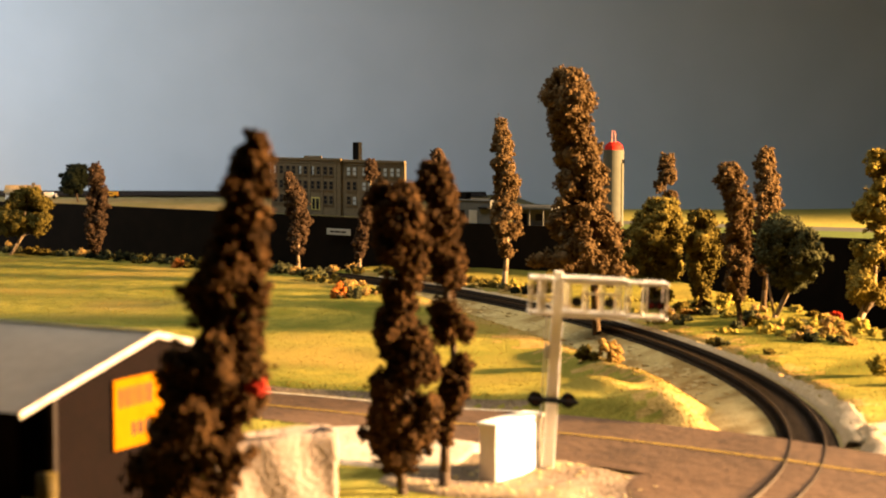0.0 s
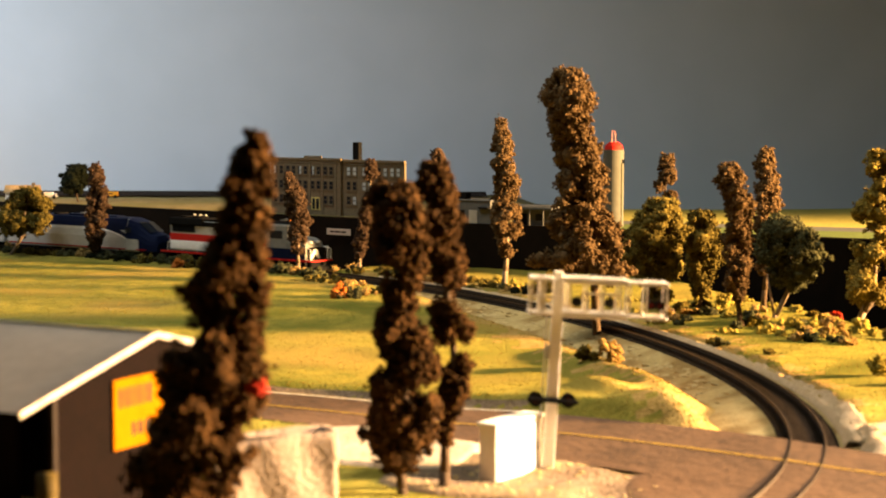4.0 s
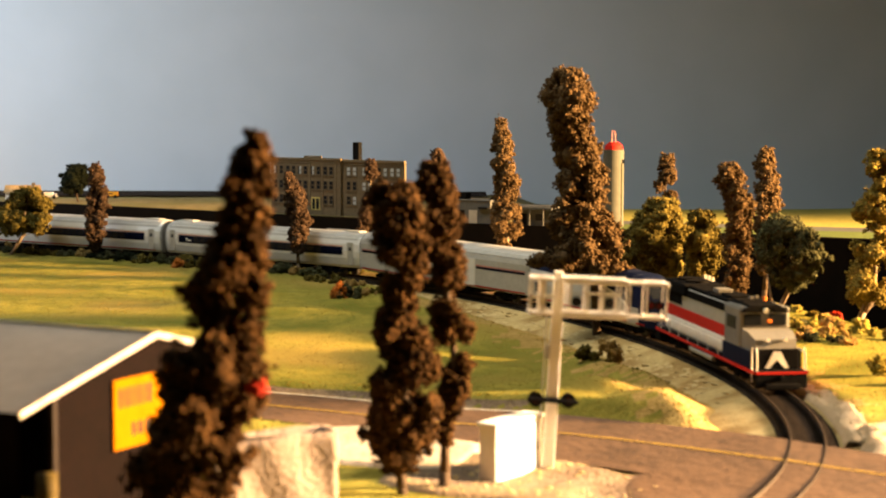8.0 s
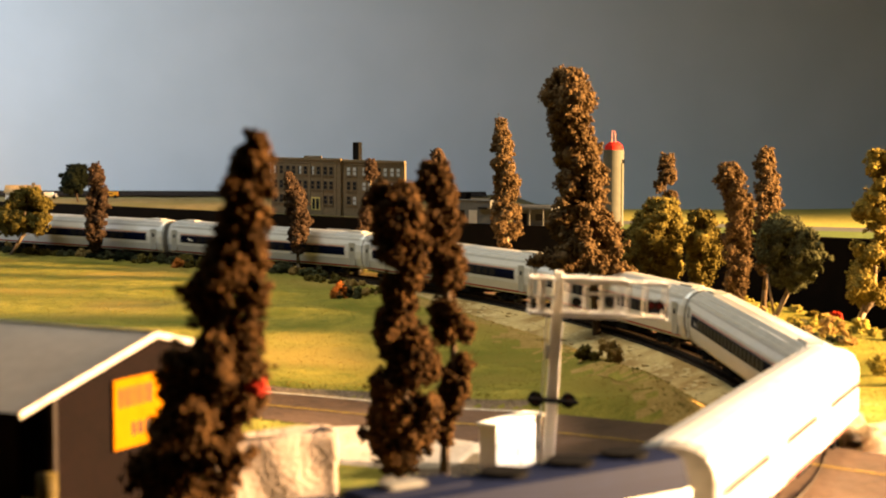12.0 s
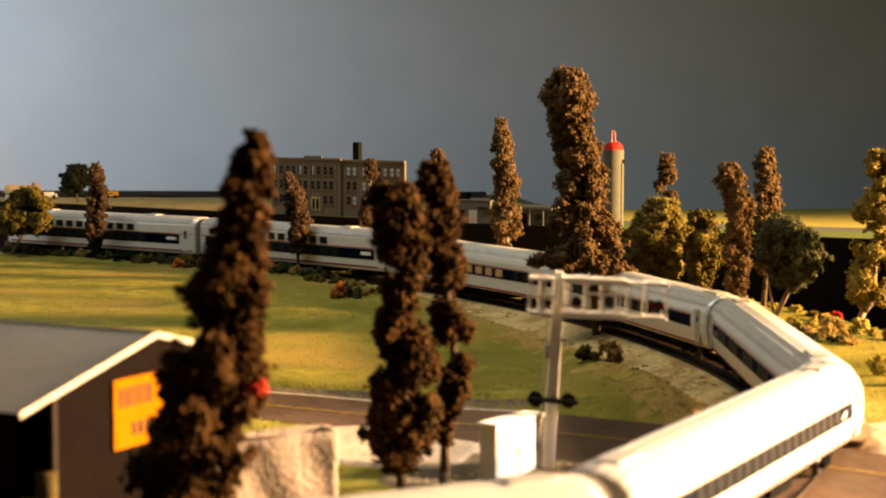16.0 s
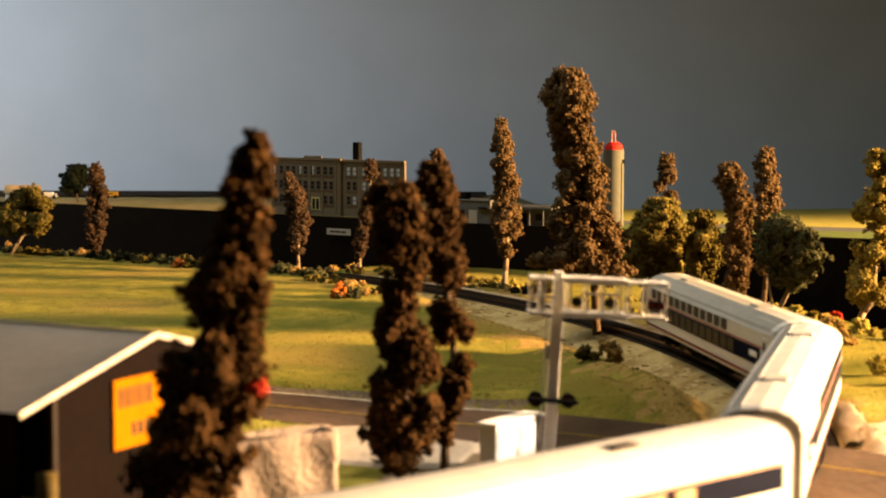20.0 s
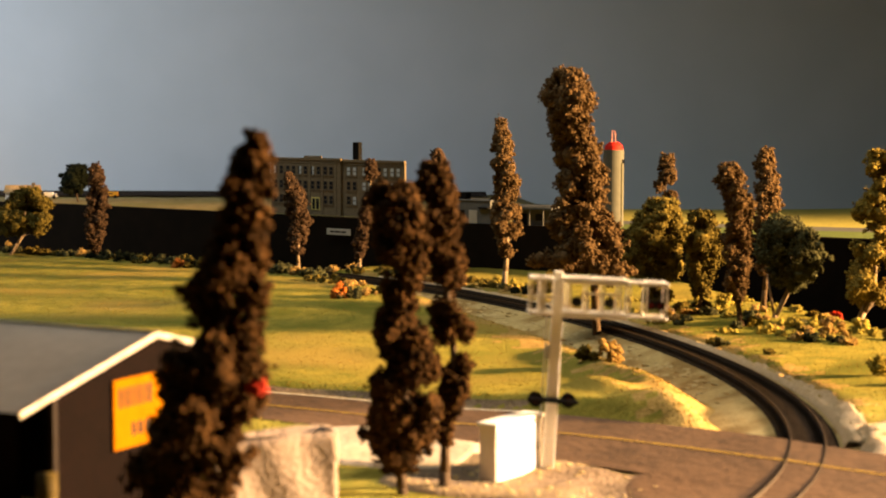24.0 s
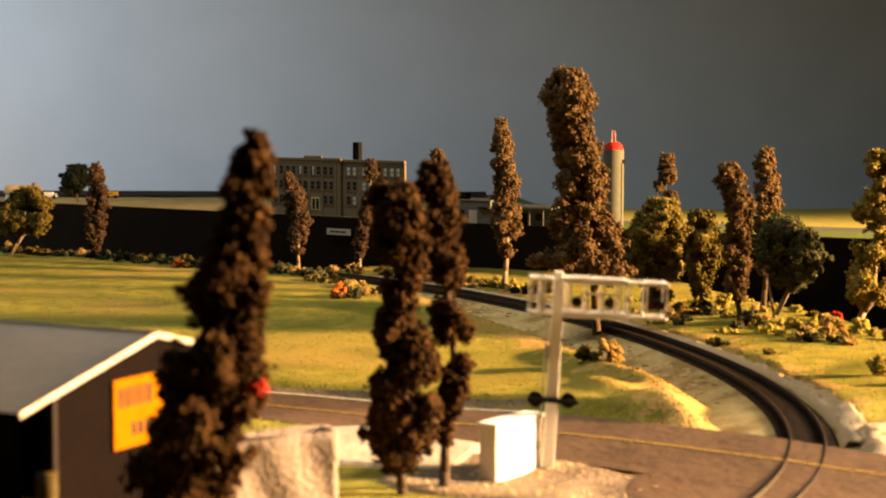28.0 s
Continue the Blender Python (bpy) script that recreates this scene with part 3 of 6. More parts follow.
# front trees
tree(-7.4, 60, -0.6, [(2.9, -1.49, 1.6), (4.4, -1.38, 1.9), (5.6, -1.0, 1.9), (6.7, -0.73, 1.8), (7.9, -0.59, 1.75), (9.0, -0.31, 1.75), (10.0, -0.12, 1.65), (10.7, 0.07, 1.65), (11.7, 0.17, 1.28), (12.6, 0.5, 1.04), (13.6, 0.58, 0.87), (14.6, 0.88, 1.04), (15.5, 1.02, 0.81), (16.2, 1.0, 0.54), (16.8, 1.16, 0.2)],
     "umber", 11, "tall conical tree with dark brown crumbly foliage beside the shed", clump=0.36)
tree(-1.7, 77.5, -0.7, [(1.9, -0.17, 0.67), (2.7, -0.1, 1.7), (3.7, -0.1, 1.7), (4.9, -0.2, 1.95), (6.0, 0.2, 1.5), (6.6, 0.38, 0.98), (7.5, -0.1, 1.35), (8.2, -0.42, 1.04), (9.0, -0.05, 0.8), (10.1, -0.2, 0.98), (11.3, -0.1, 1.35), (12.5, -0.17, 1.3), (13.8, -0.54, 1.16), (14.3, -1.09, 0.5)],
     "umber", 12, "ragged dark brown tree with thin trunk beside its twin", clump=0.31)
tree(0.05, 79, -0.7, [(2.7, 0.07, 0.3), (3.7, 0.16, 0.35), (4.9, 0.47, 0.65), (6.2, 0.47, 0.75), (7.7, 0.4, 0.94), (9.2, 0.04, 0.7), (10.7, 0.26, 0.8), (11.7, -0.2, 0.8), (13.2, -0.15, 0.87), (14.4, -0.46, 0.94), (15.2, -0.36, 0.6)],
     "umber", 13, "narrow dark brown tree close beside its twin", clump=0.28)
# trees along the line
tree(-38.6, 198.5, 0, [(0.9, -0.07, 0.5), (1.9, -0.16, 0.9), (3.8, -0.07, 1.1), (6.3, 0.15, 1.2), (8.8, 0.09, 1.1), (10.7, 0.12, 0.45)], "mauve", 14, "narrow mauve-brown tree beside the railway line", clump=0.23)
tree(-14.6, 180.5, 0, [(2.3, -0.09, 0.66), (3.9, 0.03, 0.94), (5.6, 0.09, 1.28), (7.3, -0.17, 1.14), (9.0, -0.68, 0.8), (10.4, -1.08, 0.34)], "mauve", 15, "slim brown tree with pale bare trunk before the line", "palebark", clump=0.22)
tree(-8.8, 187.5, 0.2, [(1.1, 0.06, 0.5), (2.6, 0.03, 0.83), (4.3, 0.8, 0.95), (6.1, 0.65, 0.8), (7.9, 1.16, 0.6), (9.7, 1.25, 0.8), (11.3, 1.16, 0.55)], "mauve", 16, "slim mauve-brown tree behind the railway line", "palebark", clump=0.22)
tree(-0.7, 182, 0.2, [(1.8, 0.18, 0.58), (3.6, 0.27, 1.06), (6.4, 0.33, 1.29), (9.3, 0.33, 1.29), (11.6, 0.18, 0.75), (12.6, 0.04, 0.43)], "mauve", 17, "slim brown tree behind the railway line", clump=0.24)
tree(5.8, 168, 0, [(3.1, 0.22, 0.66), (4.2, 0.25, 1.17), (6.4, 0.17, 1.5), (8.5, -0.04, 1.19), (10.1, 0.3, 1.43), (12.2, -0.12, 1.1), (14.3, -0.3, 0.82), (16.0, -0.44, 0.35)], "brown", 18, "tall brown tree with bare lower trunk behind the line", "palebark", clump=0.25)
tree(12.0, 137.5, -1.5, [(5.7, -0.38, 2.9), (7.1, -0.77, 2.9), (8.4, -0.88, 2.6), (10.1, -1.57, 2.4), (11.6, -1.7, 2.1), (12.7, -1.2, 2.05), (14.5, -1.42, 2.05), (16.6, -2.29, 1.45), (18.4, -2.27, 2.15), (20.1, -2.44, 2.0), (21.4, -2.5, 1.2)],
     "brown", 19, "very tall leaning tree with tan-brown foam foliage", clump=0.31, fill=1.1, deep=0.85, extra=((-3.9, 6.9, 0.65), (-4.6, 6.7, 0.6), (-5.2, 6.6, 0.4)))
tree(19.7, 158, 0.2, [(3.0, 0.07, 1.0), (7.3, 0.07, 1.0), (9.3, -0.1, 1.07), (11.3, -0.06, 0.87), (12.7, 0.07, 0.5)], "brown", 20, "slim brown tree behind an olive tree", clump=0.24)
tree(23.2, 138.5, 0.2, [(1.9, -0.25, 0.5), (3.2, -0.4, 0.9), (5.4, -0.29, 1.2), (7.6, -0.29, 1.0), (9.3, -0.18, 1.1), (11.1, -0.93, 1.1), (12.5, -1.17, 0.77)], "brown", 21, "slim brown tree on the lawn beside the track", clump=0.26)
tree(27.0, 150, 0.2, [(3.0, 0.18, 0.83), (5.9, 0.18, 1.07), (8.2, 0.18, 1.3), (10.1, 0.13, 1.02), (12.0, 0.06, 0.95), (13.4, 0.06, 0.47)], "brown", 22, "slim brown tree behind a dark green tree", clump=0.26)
tree(32.4, 139, 0.2, [(1.6, 1.18, 1.7), (2.6, 1.2, 2.1), (3.6, 1.3, 2.1), (5.8, 1.1, 1.9), (6.6, 1.5, 0.8), (7.1, 1.68, 1.4), (8.4, 1.5, 1.93), (10.6, 1.79, 1.65), (11.5, 1.86, 0.9), (11.9, 1.86, 1.4), (13.6, 1.57, 1.43)],
     "yellowgreen", 26, "sparse yellow-green tree with pale forked trunk", "palebark", clump=0.31, fill=0.5, stems=((0, 0), (1.0, 0.5)))
tree(18.9, 147, 0.2, [(0.9, -1.3, 1.2), (2.1, -1.3, 1.7), (3.2, -1.4, 2.1), (4.2, -1.44, 2.3), (6.1, -1.44, 2.5), (7.9, -1.2, 2.1), (9.3, -0.74, 1.16)], "olive", 23, "broad olive-green tree lit along one side", clump=0.29, stems=((0, 0), (-1.5, 0)), group="broad trees")
tree(21.6, 150, 0.2, [(1.1, 0.25, 0.8), (2.8, 0.3, 1.2), (4.9, 0.37, 1.54), (6.8, 0.13, 1.78), (8.2, -0.1, 1.07)], "olive", 24, "smaller olive-green tree beside a broad one", clump=0.29, group="broad trees")
tree(26.7, 143, 0.2, [(2.6, 1.3, 1.3), (3.7, 1.47, 2.6), (5.0, 1.02, 2.8), (6.8, 0.75, 2.4), (8.0, 0.57, 1.47)], "darkgreen", 25, "round dark blue-green tree with pale forked trunk", "palebark", clump=0.34, stems=((0, 0), (1.8, 0), (-0.6, 0.3)), group="broad trees")
tree(-49.3, 203, 0.1, [(2.6, 1.7, 2.5), (4.1, 1.64, 3.2), (6.0, 2.06, 2.4), (7.6, 2.38, 1.1)], "olive", 27, "broad olive tree with pale trunks beside the line", "palebark", clump=0.31, stems=((0, 0), (2.4, 0)), group="broad trees")
tree(-47.2, 231, PZ, [(1.2, -0.2, 1.4), (2.8, -0.24, 1.85), (4.8, 0.0, 1.13)], "black_green", 28, "small dark tree on the raised field", clump=0.26, group="broad trees")
# ---- train ----
AM = [(1.45, 0.95), (1.62, 1.2), (1.78, 1.9), (1.82, 2.6), (1.74, 3.3), (1.5, 3.85), (1.1, 4.2), (0.6, 4.38), (0, 4.45)]
VW = [(1.62, 0.95), (1.78, 1.1), (1.8, 2.5), (1.8, 4.0), (1.7, 4.35), (1.35, 4.65), (0.8, 4.85), (0, 4.92)]
BG = [(1.70, 0.95), (1.75, 1.1), (1.75, 3.5), (1.66, 3.9), (1.4, 4.3), (1.0, 4.52), (0.5, 4.63), (0, 4.66)]
GN = [(1.55, 0.8), (1.68, 1.0), (1.72, 2.3), (1.62, 3.1), (1.38, 3.9), (1.15, 4.35), (0.7, 4.47), (0, 4.5)]


def full(prof):
    return [(-a, b) for a, b in prof] + [(a, b) for a, b in reversed(prof[:-1])]


def shell(prof, sections):
    """Loft of a car's cross-section; sections are (x, width factor, top factor)."""
    bm = bmesh.new()
    ring = full(prof)
    zb = prof[0][1]
    rows = [[bm.verts.new((x, y * fy, zb + (z - zb) * fz)) for y, z in ring] for x, fy, fz in sections]
    n = len(ring)
    for a, b in zip(rows[:-1], rows[1:]):
        for i in range(n):
            bm.faces.new((a[i], a[(i + 1) % n], b[(i + 1) % n], b[i]))
    bm.faces.new(rows[0][::-1])
    bm.faces.new(rows[-1])
    bmesh.ops.recalc_face_normals(bm, faces=bm.faces)
    return bm


def side_y(prof, z):
    return float(np.interp(z, [p[1] for p in prof], [p[0] for p in prof]))


def band(prof, z0, z1, x0, x1, off=0.02, sides=(-1, 1)):
    """A painted strip that follows the car's side."""
    bm = bmesh.new()
    zs = sorted({z0, z1, *[b for _, b in prof if z0 < b < z1]})
    for sd in sides:
        prev = None
        for z in zs:
            y = (side_y(prof, z) + off) * sd
            cur = (bm.verts.new((x0, y, z)), bm.verts.new((x1, y, z)))
            if prev:
                bm.faces.new((prev[0], prev[1], cur[1], cur[0]) if sd < 0 else (prev[1], prev[0], cur[0], cur[1]))
            prev = cur
        # short returns at the ends give it thickness
    bmesh.ops.solidify(bm, geom=bm.faces[:], thickness=0.015)
    return bm


def wheel_mesh():
    bm = bmesh.new()
    rod(bm, (0, -0.12, 0), (0, 0.12, 0), 0.5, n=16)
    rod(bm, (0, 0.1, 0), (0, 0.16, 0), 0.56, n=16)
    return mesh_of(bm, "wheel", True)


def truck_mesh(base):
    h = base / 2
    bm = nb((-h - 0.45, h + 0.45, -1.22, -1.05, 0.35, 0.62), (-h - 0.45, h + 0.45, 1.05, 1.22, 0.35, 0.62), (-0.35, 0.35, -1.1, 1.1, 0.4, 0.85),
            (-h - 0.3, -h + 0.3, -1.3, 1.3, 0.38, 0.66), (h - 0.3, h + 0.3, -1.3, 1.3, 0.38, 0.66), (-0.5, 0.5, -1.32, -1.12, 0.25, 0.8), (-0.5, 0.5, 1.12, 1.32, 0.25, 0.8), bevel=0.03)
    return mesh_of(bm, "black")


WHEEL = wheel_mesh()
TRUCKS = {b: truck_mesh(b) for b in (3.0, 3.4)}
PANES = {}


def pane(w, h, material):
    key = (w, h, material)
    if key not in PANES:
        PANES[key] = mesh_of(nb((-w / 2, w / 2, -0.03, 0.03, -h / 2, h / 2), bevel=0.028), material)
    return PANES[key]


def windows(car, prof, xs, z, w, h, material="glass", name="window", sides=(-1, 1), off=0.03):
    for sd in sides:
        tilt = math.degrees(math.atan2(side_y(prof, z + h / 2) - side_y(prof, z - h / 2), h))
        for x in xs:
            part(name, pane(w, h, material), material, car, at=at(x, sd * (side_y(prof, z) + off), z, -sd * tilt))


def running_gear(car, length, half, base=3.0):
    trucks = []
    for k in (1, -1):
        t = part("truck", TRUCKS[base], "black", car, at=at(k * half, 0, 0))
        for wx in (-base / 2, base / 2):
            for sd in (-1, 1):
                part("wheel", WHEEL, "wheel", t, at=at(wx, sd * 0.82, 0.5, 0, 0, 180 if sd > 0 else 0))
        trucks.append((k, t))
    return trucks


CARS = []


def car_thing(name, label, category, length, half, mid, base=3.0):
    car = thing(name, 0, 0, 0, 0, label, category, "passenger train")
    CARS.append((car, running_gear(car, length, half, base), half, mid))
    return car


M["dullred"] = mat("faded_red_line", (0.34, 0.075, 0.06), None, 90, 0.6)
M["endgrey"] = mat("grey_end_paint", (0.20, 0.195, 0.19), None, 60, 0.6)
M["roofgrey"] = mat("dull_grey_roof", (0.44, 0.435, 0.425), (0.37, 0.365, 0.355), 45, 0.5, spec=0.3)
# Dark vent colour carries the shading of the rounded dome.
M["vent"] = mat("vent_dome_shade", (0.045, 0.042, 0.04), None, 60, 0.7)


def ends(car, L, h, prof):
    for k in (1, -1):
        part("end_frame", shell([(a * 0.97, b) for a, b in prof], [(k * (L / 2 - 0.1), 0.965, 0.98), (k * (L / 2 + 0.24), 0.955, 0.975)][::k]), "endgrey", car, "dull grey car end frame")
        part("diaphragm", nb((k * (L / 2) - 0.18, k * (L / 2) + 0.18, -0.75, 0.75, 1.0, h - 0.75), bevel=0.06), "black", car)
        part("end_door", nb((k * (L / 2 + 0.2) - 0.06, k * (L / 2 + 0.2) + 0.06, -0.4, 0.4, 1.15, h - 1.3)), "glass", car)
    part("coupler", nb((-L / 2 - 0.35, L / 2 + 0.35, -0.12, 0.12, 0.85, 1.05)), "black", car)


def roof_skin(car, L, prof, z0):
    """A dull roof laid over the upper part of the car's section."""
    low = (side_y(prof, z0) + 0.02, z0)
    top = [low] + [(a + 0.02, b + 0.015) for a, b in prof if b > z0][:-1] + [(0, prof[-1][1] + 0.02)]
    part("roof", shell(top, [(-L / 2 + 0.35, 0.97, 0.97), (-L / 2 + 0.7, 1, 1), (L / 2 - 0.7, 1, 1), (L / 2 - 0.35, 0.97, 0.97)]), "roofgrey", car, "dull grey roof")


def underframe(car, L, half):
    bm = nb((-L / 2 + 0.4, L / 2 - 0.4, -1.3, 1.3, 0.82, 1.02), (-4.2, -1.2, -1.35, 1.35, 0.35, 0.9), (-0.6, 1.8, -1.2, 1.2, 0.4, 0.9), (2.4, 4.6, -1.35, 1.35, 0.35, 0.9), (5.2, 6.3, -1.1, 1.1, 0.45, 0.9), (-6.3, -5.2, -1.1, 1.1, 0.45, 0.9), bevel=0.04)
    part("underframe", bm, "black", car)


def coach(mid, red_sill, kind="coach"):
    """A rounded stainless coach with a blue window stripe."""
    L = 29.7
    car = car_thing("passenger_coach", "silver rounded coach with blue window stripe" + (" and red sill line" if red_sill else ""), "train car", L, 10.4, mid)
    part("body", shell(AM, [(-L / 2, 0.93, 0.97), (-L / 2 + 0.25, 0.99, 0.995), (-L / 2 + 0.6, 1, 1), (L / 2 - 0.6, 1, 1), (L / 2 - 0.25, 0.99, 0.995), (L / 2, 0.93, 0.97)]), "silver", car)
    roof_skin(car, L, AM, 3.7)
    part("blue_stripe", band(AM, 2.18, 2.98, -L / 2 + 2.3, L / 2 - 2.3), "navy", car, "dark blue stripe")
    part("red_line", band(AM, 3.02, 3.10, -L / 2 + 2.3, L / 2 - 2.3), "pink", car, "thin pale red line")
    if red_sill:
        part("sill_line", band(AM, 1.08, 1.22, -L / 2 + 0.7, L / 2 - 0.7), "red", car, "red sill line")
    xs = [-9.6 + i * 1.10 for i in range(18)] if kind == "coach" else [-9.4, -8.2, -7.0, -4.6, -3.4, -2.2, 1.0, 2.2, 3.4, 6.2, 7.4, 8.6]
    windows(car, AM, xs, 2.62, 0.86, 0.58)
    windows(car, AM, [-L / 2 + 1.25, L / 2 - 1.25], 2.95, 0.32, 0.62, name="door_window")
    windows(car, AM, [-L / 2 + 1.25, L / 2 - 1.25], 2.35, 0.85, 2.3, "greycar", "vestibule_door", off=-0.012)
    for sd in (-1, 1):
        bm = bmesh.new()
        y = sd * (side_y(AM, 2.6) + 0.045)
        for i in range(3):
            vs = [bm.verts.new((-11.3 + sd * 0 + a, y, b)) for a, b in ((i * 0.3, 2.72 - i * 0.1), (i * 0.3 + 0.22, 2.72 - i * 0.1), (i * 0.3 + 0.34, 2.40), (i * 0.3 + 0.2, 2.40))]
            bm.faces.new(vs)
        part("emblem", bm, "white", car, "pale arrow-shaped emblem")
    ribs = nb(*[(-L / 2 + 0.8, L / 2 - 0.8, sd * w - 0.03, sd * w + 0.03, zz - 0.03, zz + 0.02) for sd in (-1, 1) for w, zz in ((0.55, 4.40), (1.05, 4.25), (1.42, 3.96))])
    part("roof_rib", ribs, "silver", car)
    for x in (L / 2 - 2.2, -L / 2 + 2.2):
        part("roof_vent", nb((x - 1, x + 1, -0.5, 0.5, 4.3, 4.54), bevel=0.08), "greycar", car)
    underframe(car, L, 10.4)
    ends(car, L, 4.45, AM)
    return car


def baggage(mid):
    L = 29.7
    car = car_thing("baggage_car", "plain grey baggage car with blue line and red sill", "train car", L, 10.4, mid)
    part("body", shell(BG, [(-L / 2, 0.95, 0.97), (-L / 2 + 0.4, 1, 1), (L / 2 - 0.4, 1, 1), (L / 2, 0.95, 0.97)]), "greycar", car)
    roof_skin(car, L, BG, 4.0)
    for a, b in ((-L / 2 + 0.5, -6.6), (-3.4, 3.4), (6.6, L / 2 - 0.5)):
        part("blue_line", band(BG, 2.66, 2.86, a, b), "navy", car, "thin dark blue line")
        part("white_line", band(BG, 2.87, 3.0, a, b), "pink", car, "thin pale line")
    part("sill_line", band(BG, 1.02, 1.16, -L / 2 + 0.5, L / 2 - 0.5), "red", car, "red sill line")
    windows(car, BG, [-5.0, 5.0], 2.3, 2.9, 2.4, "silver", "baggage_door", off=0.01)
    part("roof_rib", nb(*[(-L / 2 + 0.6, L / 2 - 0.6, sd * w - 0.03, sd * w + 0.03, zz - 0.03, zz + 0.02) for sd in (-1, 1) for w, zz in ((1.02, 4.52), (1.62, 4.0))]), "greycar", car)
    underframe(car, L, 10.4)
    ends(car, L, 4.66, BG)
    return car


def diner(mid):
    L = 29.7
    car = car_thing("dining_car", "grey dining car with curtained windows in blue stripe", "train car", L, 10.4, mid)
    part("body", shell(BG, [(-L / 2, 0.95, 0.97), (-L / 2 + 0.4, 1, 1), (L / 2 - 0.4, 1, 1), (L / 2, 0.95, 0.97)]), "silver", car)
    roof_skin(car, L, BG, 4.0)
    part("blue_stripe", band(BG, 2.1, 3.0, -L / 2 + 0.6, L / 2 - 0.6), "navy", car, "dark blue stripe")
    part("red_line", band(BG, 3.02, 3.12, -L / 2 + 0.6, L / 2 - 0.6), "pink", car, "thin pale red line")
    part("sill_line", band(BG, 1.02, 1.16, -L / 2 + 0.5, L / 2 - 0.5), "red", car, "red sill line")
    xs = [-8.2 + i * 1.75 for i in range(9)]
    windows(car, BG, xs, 2.58, 1.1, 0.66, "curtain", "curtained_window")
    windows(car, BG, [8.6, 10.2, 12.2], 2.58, 0.7, 0.6)
    for x in (-6, 11):
        part("roof_vent", nb((x - 0.8, x + 0.8, 0.15, 0.85, 4.45, 4.72), bevel=0.12), "vent", car, "rounded roof vent, its dome shade put in the colour", smooth=True)
    underframe(car, L, 10.4)
    ends(car, L, 4.66, BG)
    return car


def sleeper(mid, last):
    L = 29.7
    car = car_thing("sleeping_car", "tall grey sleeping car with two window rows" + (", last in train" if last else ""), "train car", L, 10.4, mid)
    part("body", shell(VW, [(-L / 2, 0.96, 0.975), (-L / 2 + 0.3, 1, 1), (L / 2 - 0.3, 1, 1), (L / 2, 0.96, 0.975)]), "silver", car)
    roof_skin(car, L, VW, 4.2)
    part("dark_stripe", band(VW, 2.0, 3.02, -L / 2 + 1.0, L / 2 - 2.2), "navy", car, "dark blue window stripe")
    part("red_line", band(VW, 3.05, 3.16, -L / 2 + 0.4, L / 2 - 0.4), "pink", car, "thin pale red line")
    part("sill_line", band(VW, 1.20, 1.38, -L / 2 + 0.4, L / 2 - 0.4), "dullred", car, "red sill line")
    lows = [-12.6 + i * 1.62 for i in range(13)]
    windows(car, VW, lows, 2.52, 1.34, 0.84)
    ups = lows[:12]
    windows(car, VW, ups, 3.60, 1.12, 0.68, name="upper_window")
    windows(car, VW, [L / 2 - 3.4], 2.58, 1.4, 0.34, "white", "lettering_panel", off=0.05)
    windows(car, VW, [L / 2 - 1.3], 2.5, 0.95, 2.5, "silver", "vestibule_door", off=0.0)
    windows(car, VW, [L / 2 - 1.3], 3.05, 0.36, 0.9, name="door_window", off=0.045)
    part("roof_rib", nb(*[(-L / 2 + 0.6, L / 2 - 0.6, sd * w - 0.025, sd * w + 0.025, zz - 0.03, zz + 0.02) for sd in (-1, 1) for w, zz in ((0.8, 4.86), (1.36, 4.66))]), "silver", car)
    for x in (7.25, -9.25):
        part("roof_vent", nb((x - 0.75, x + 0.75, -0.6, 0.6, 4.8, 5.02), bevel=0.1), "greycar", car)
    underframe(car, L, 10.4)
    ends(car, L, 4.92, VW)
    return car


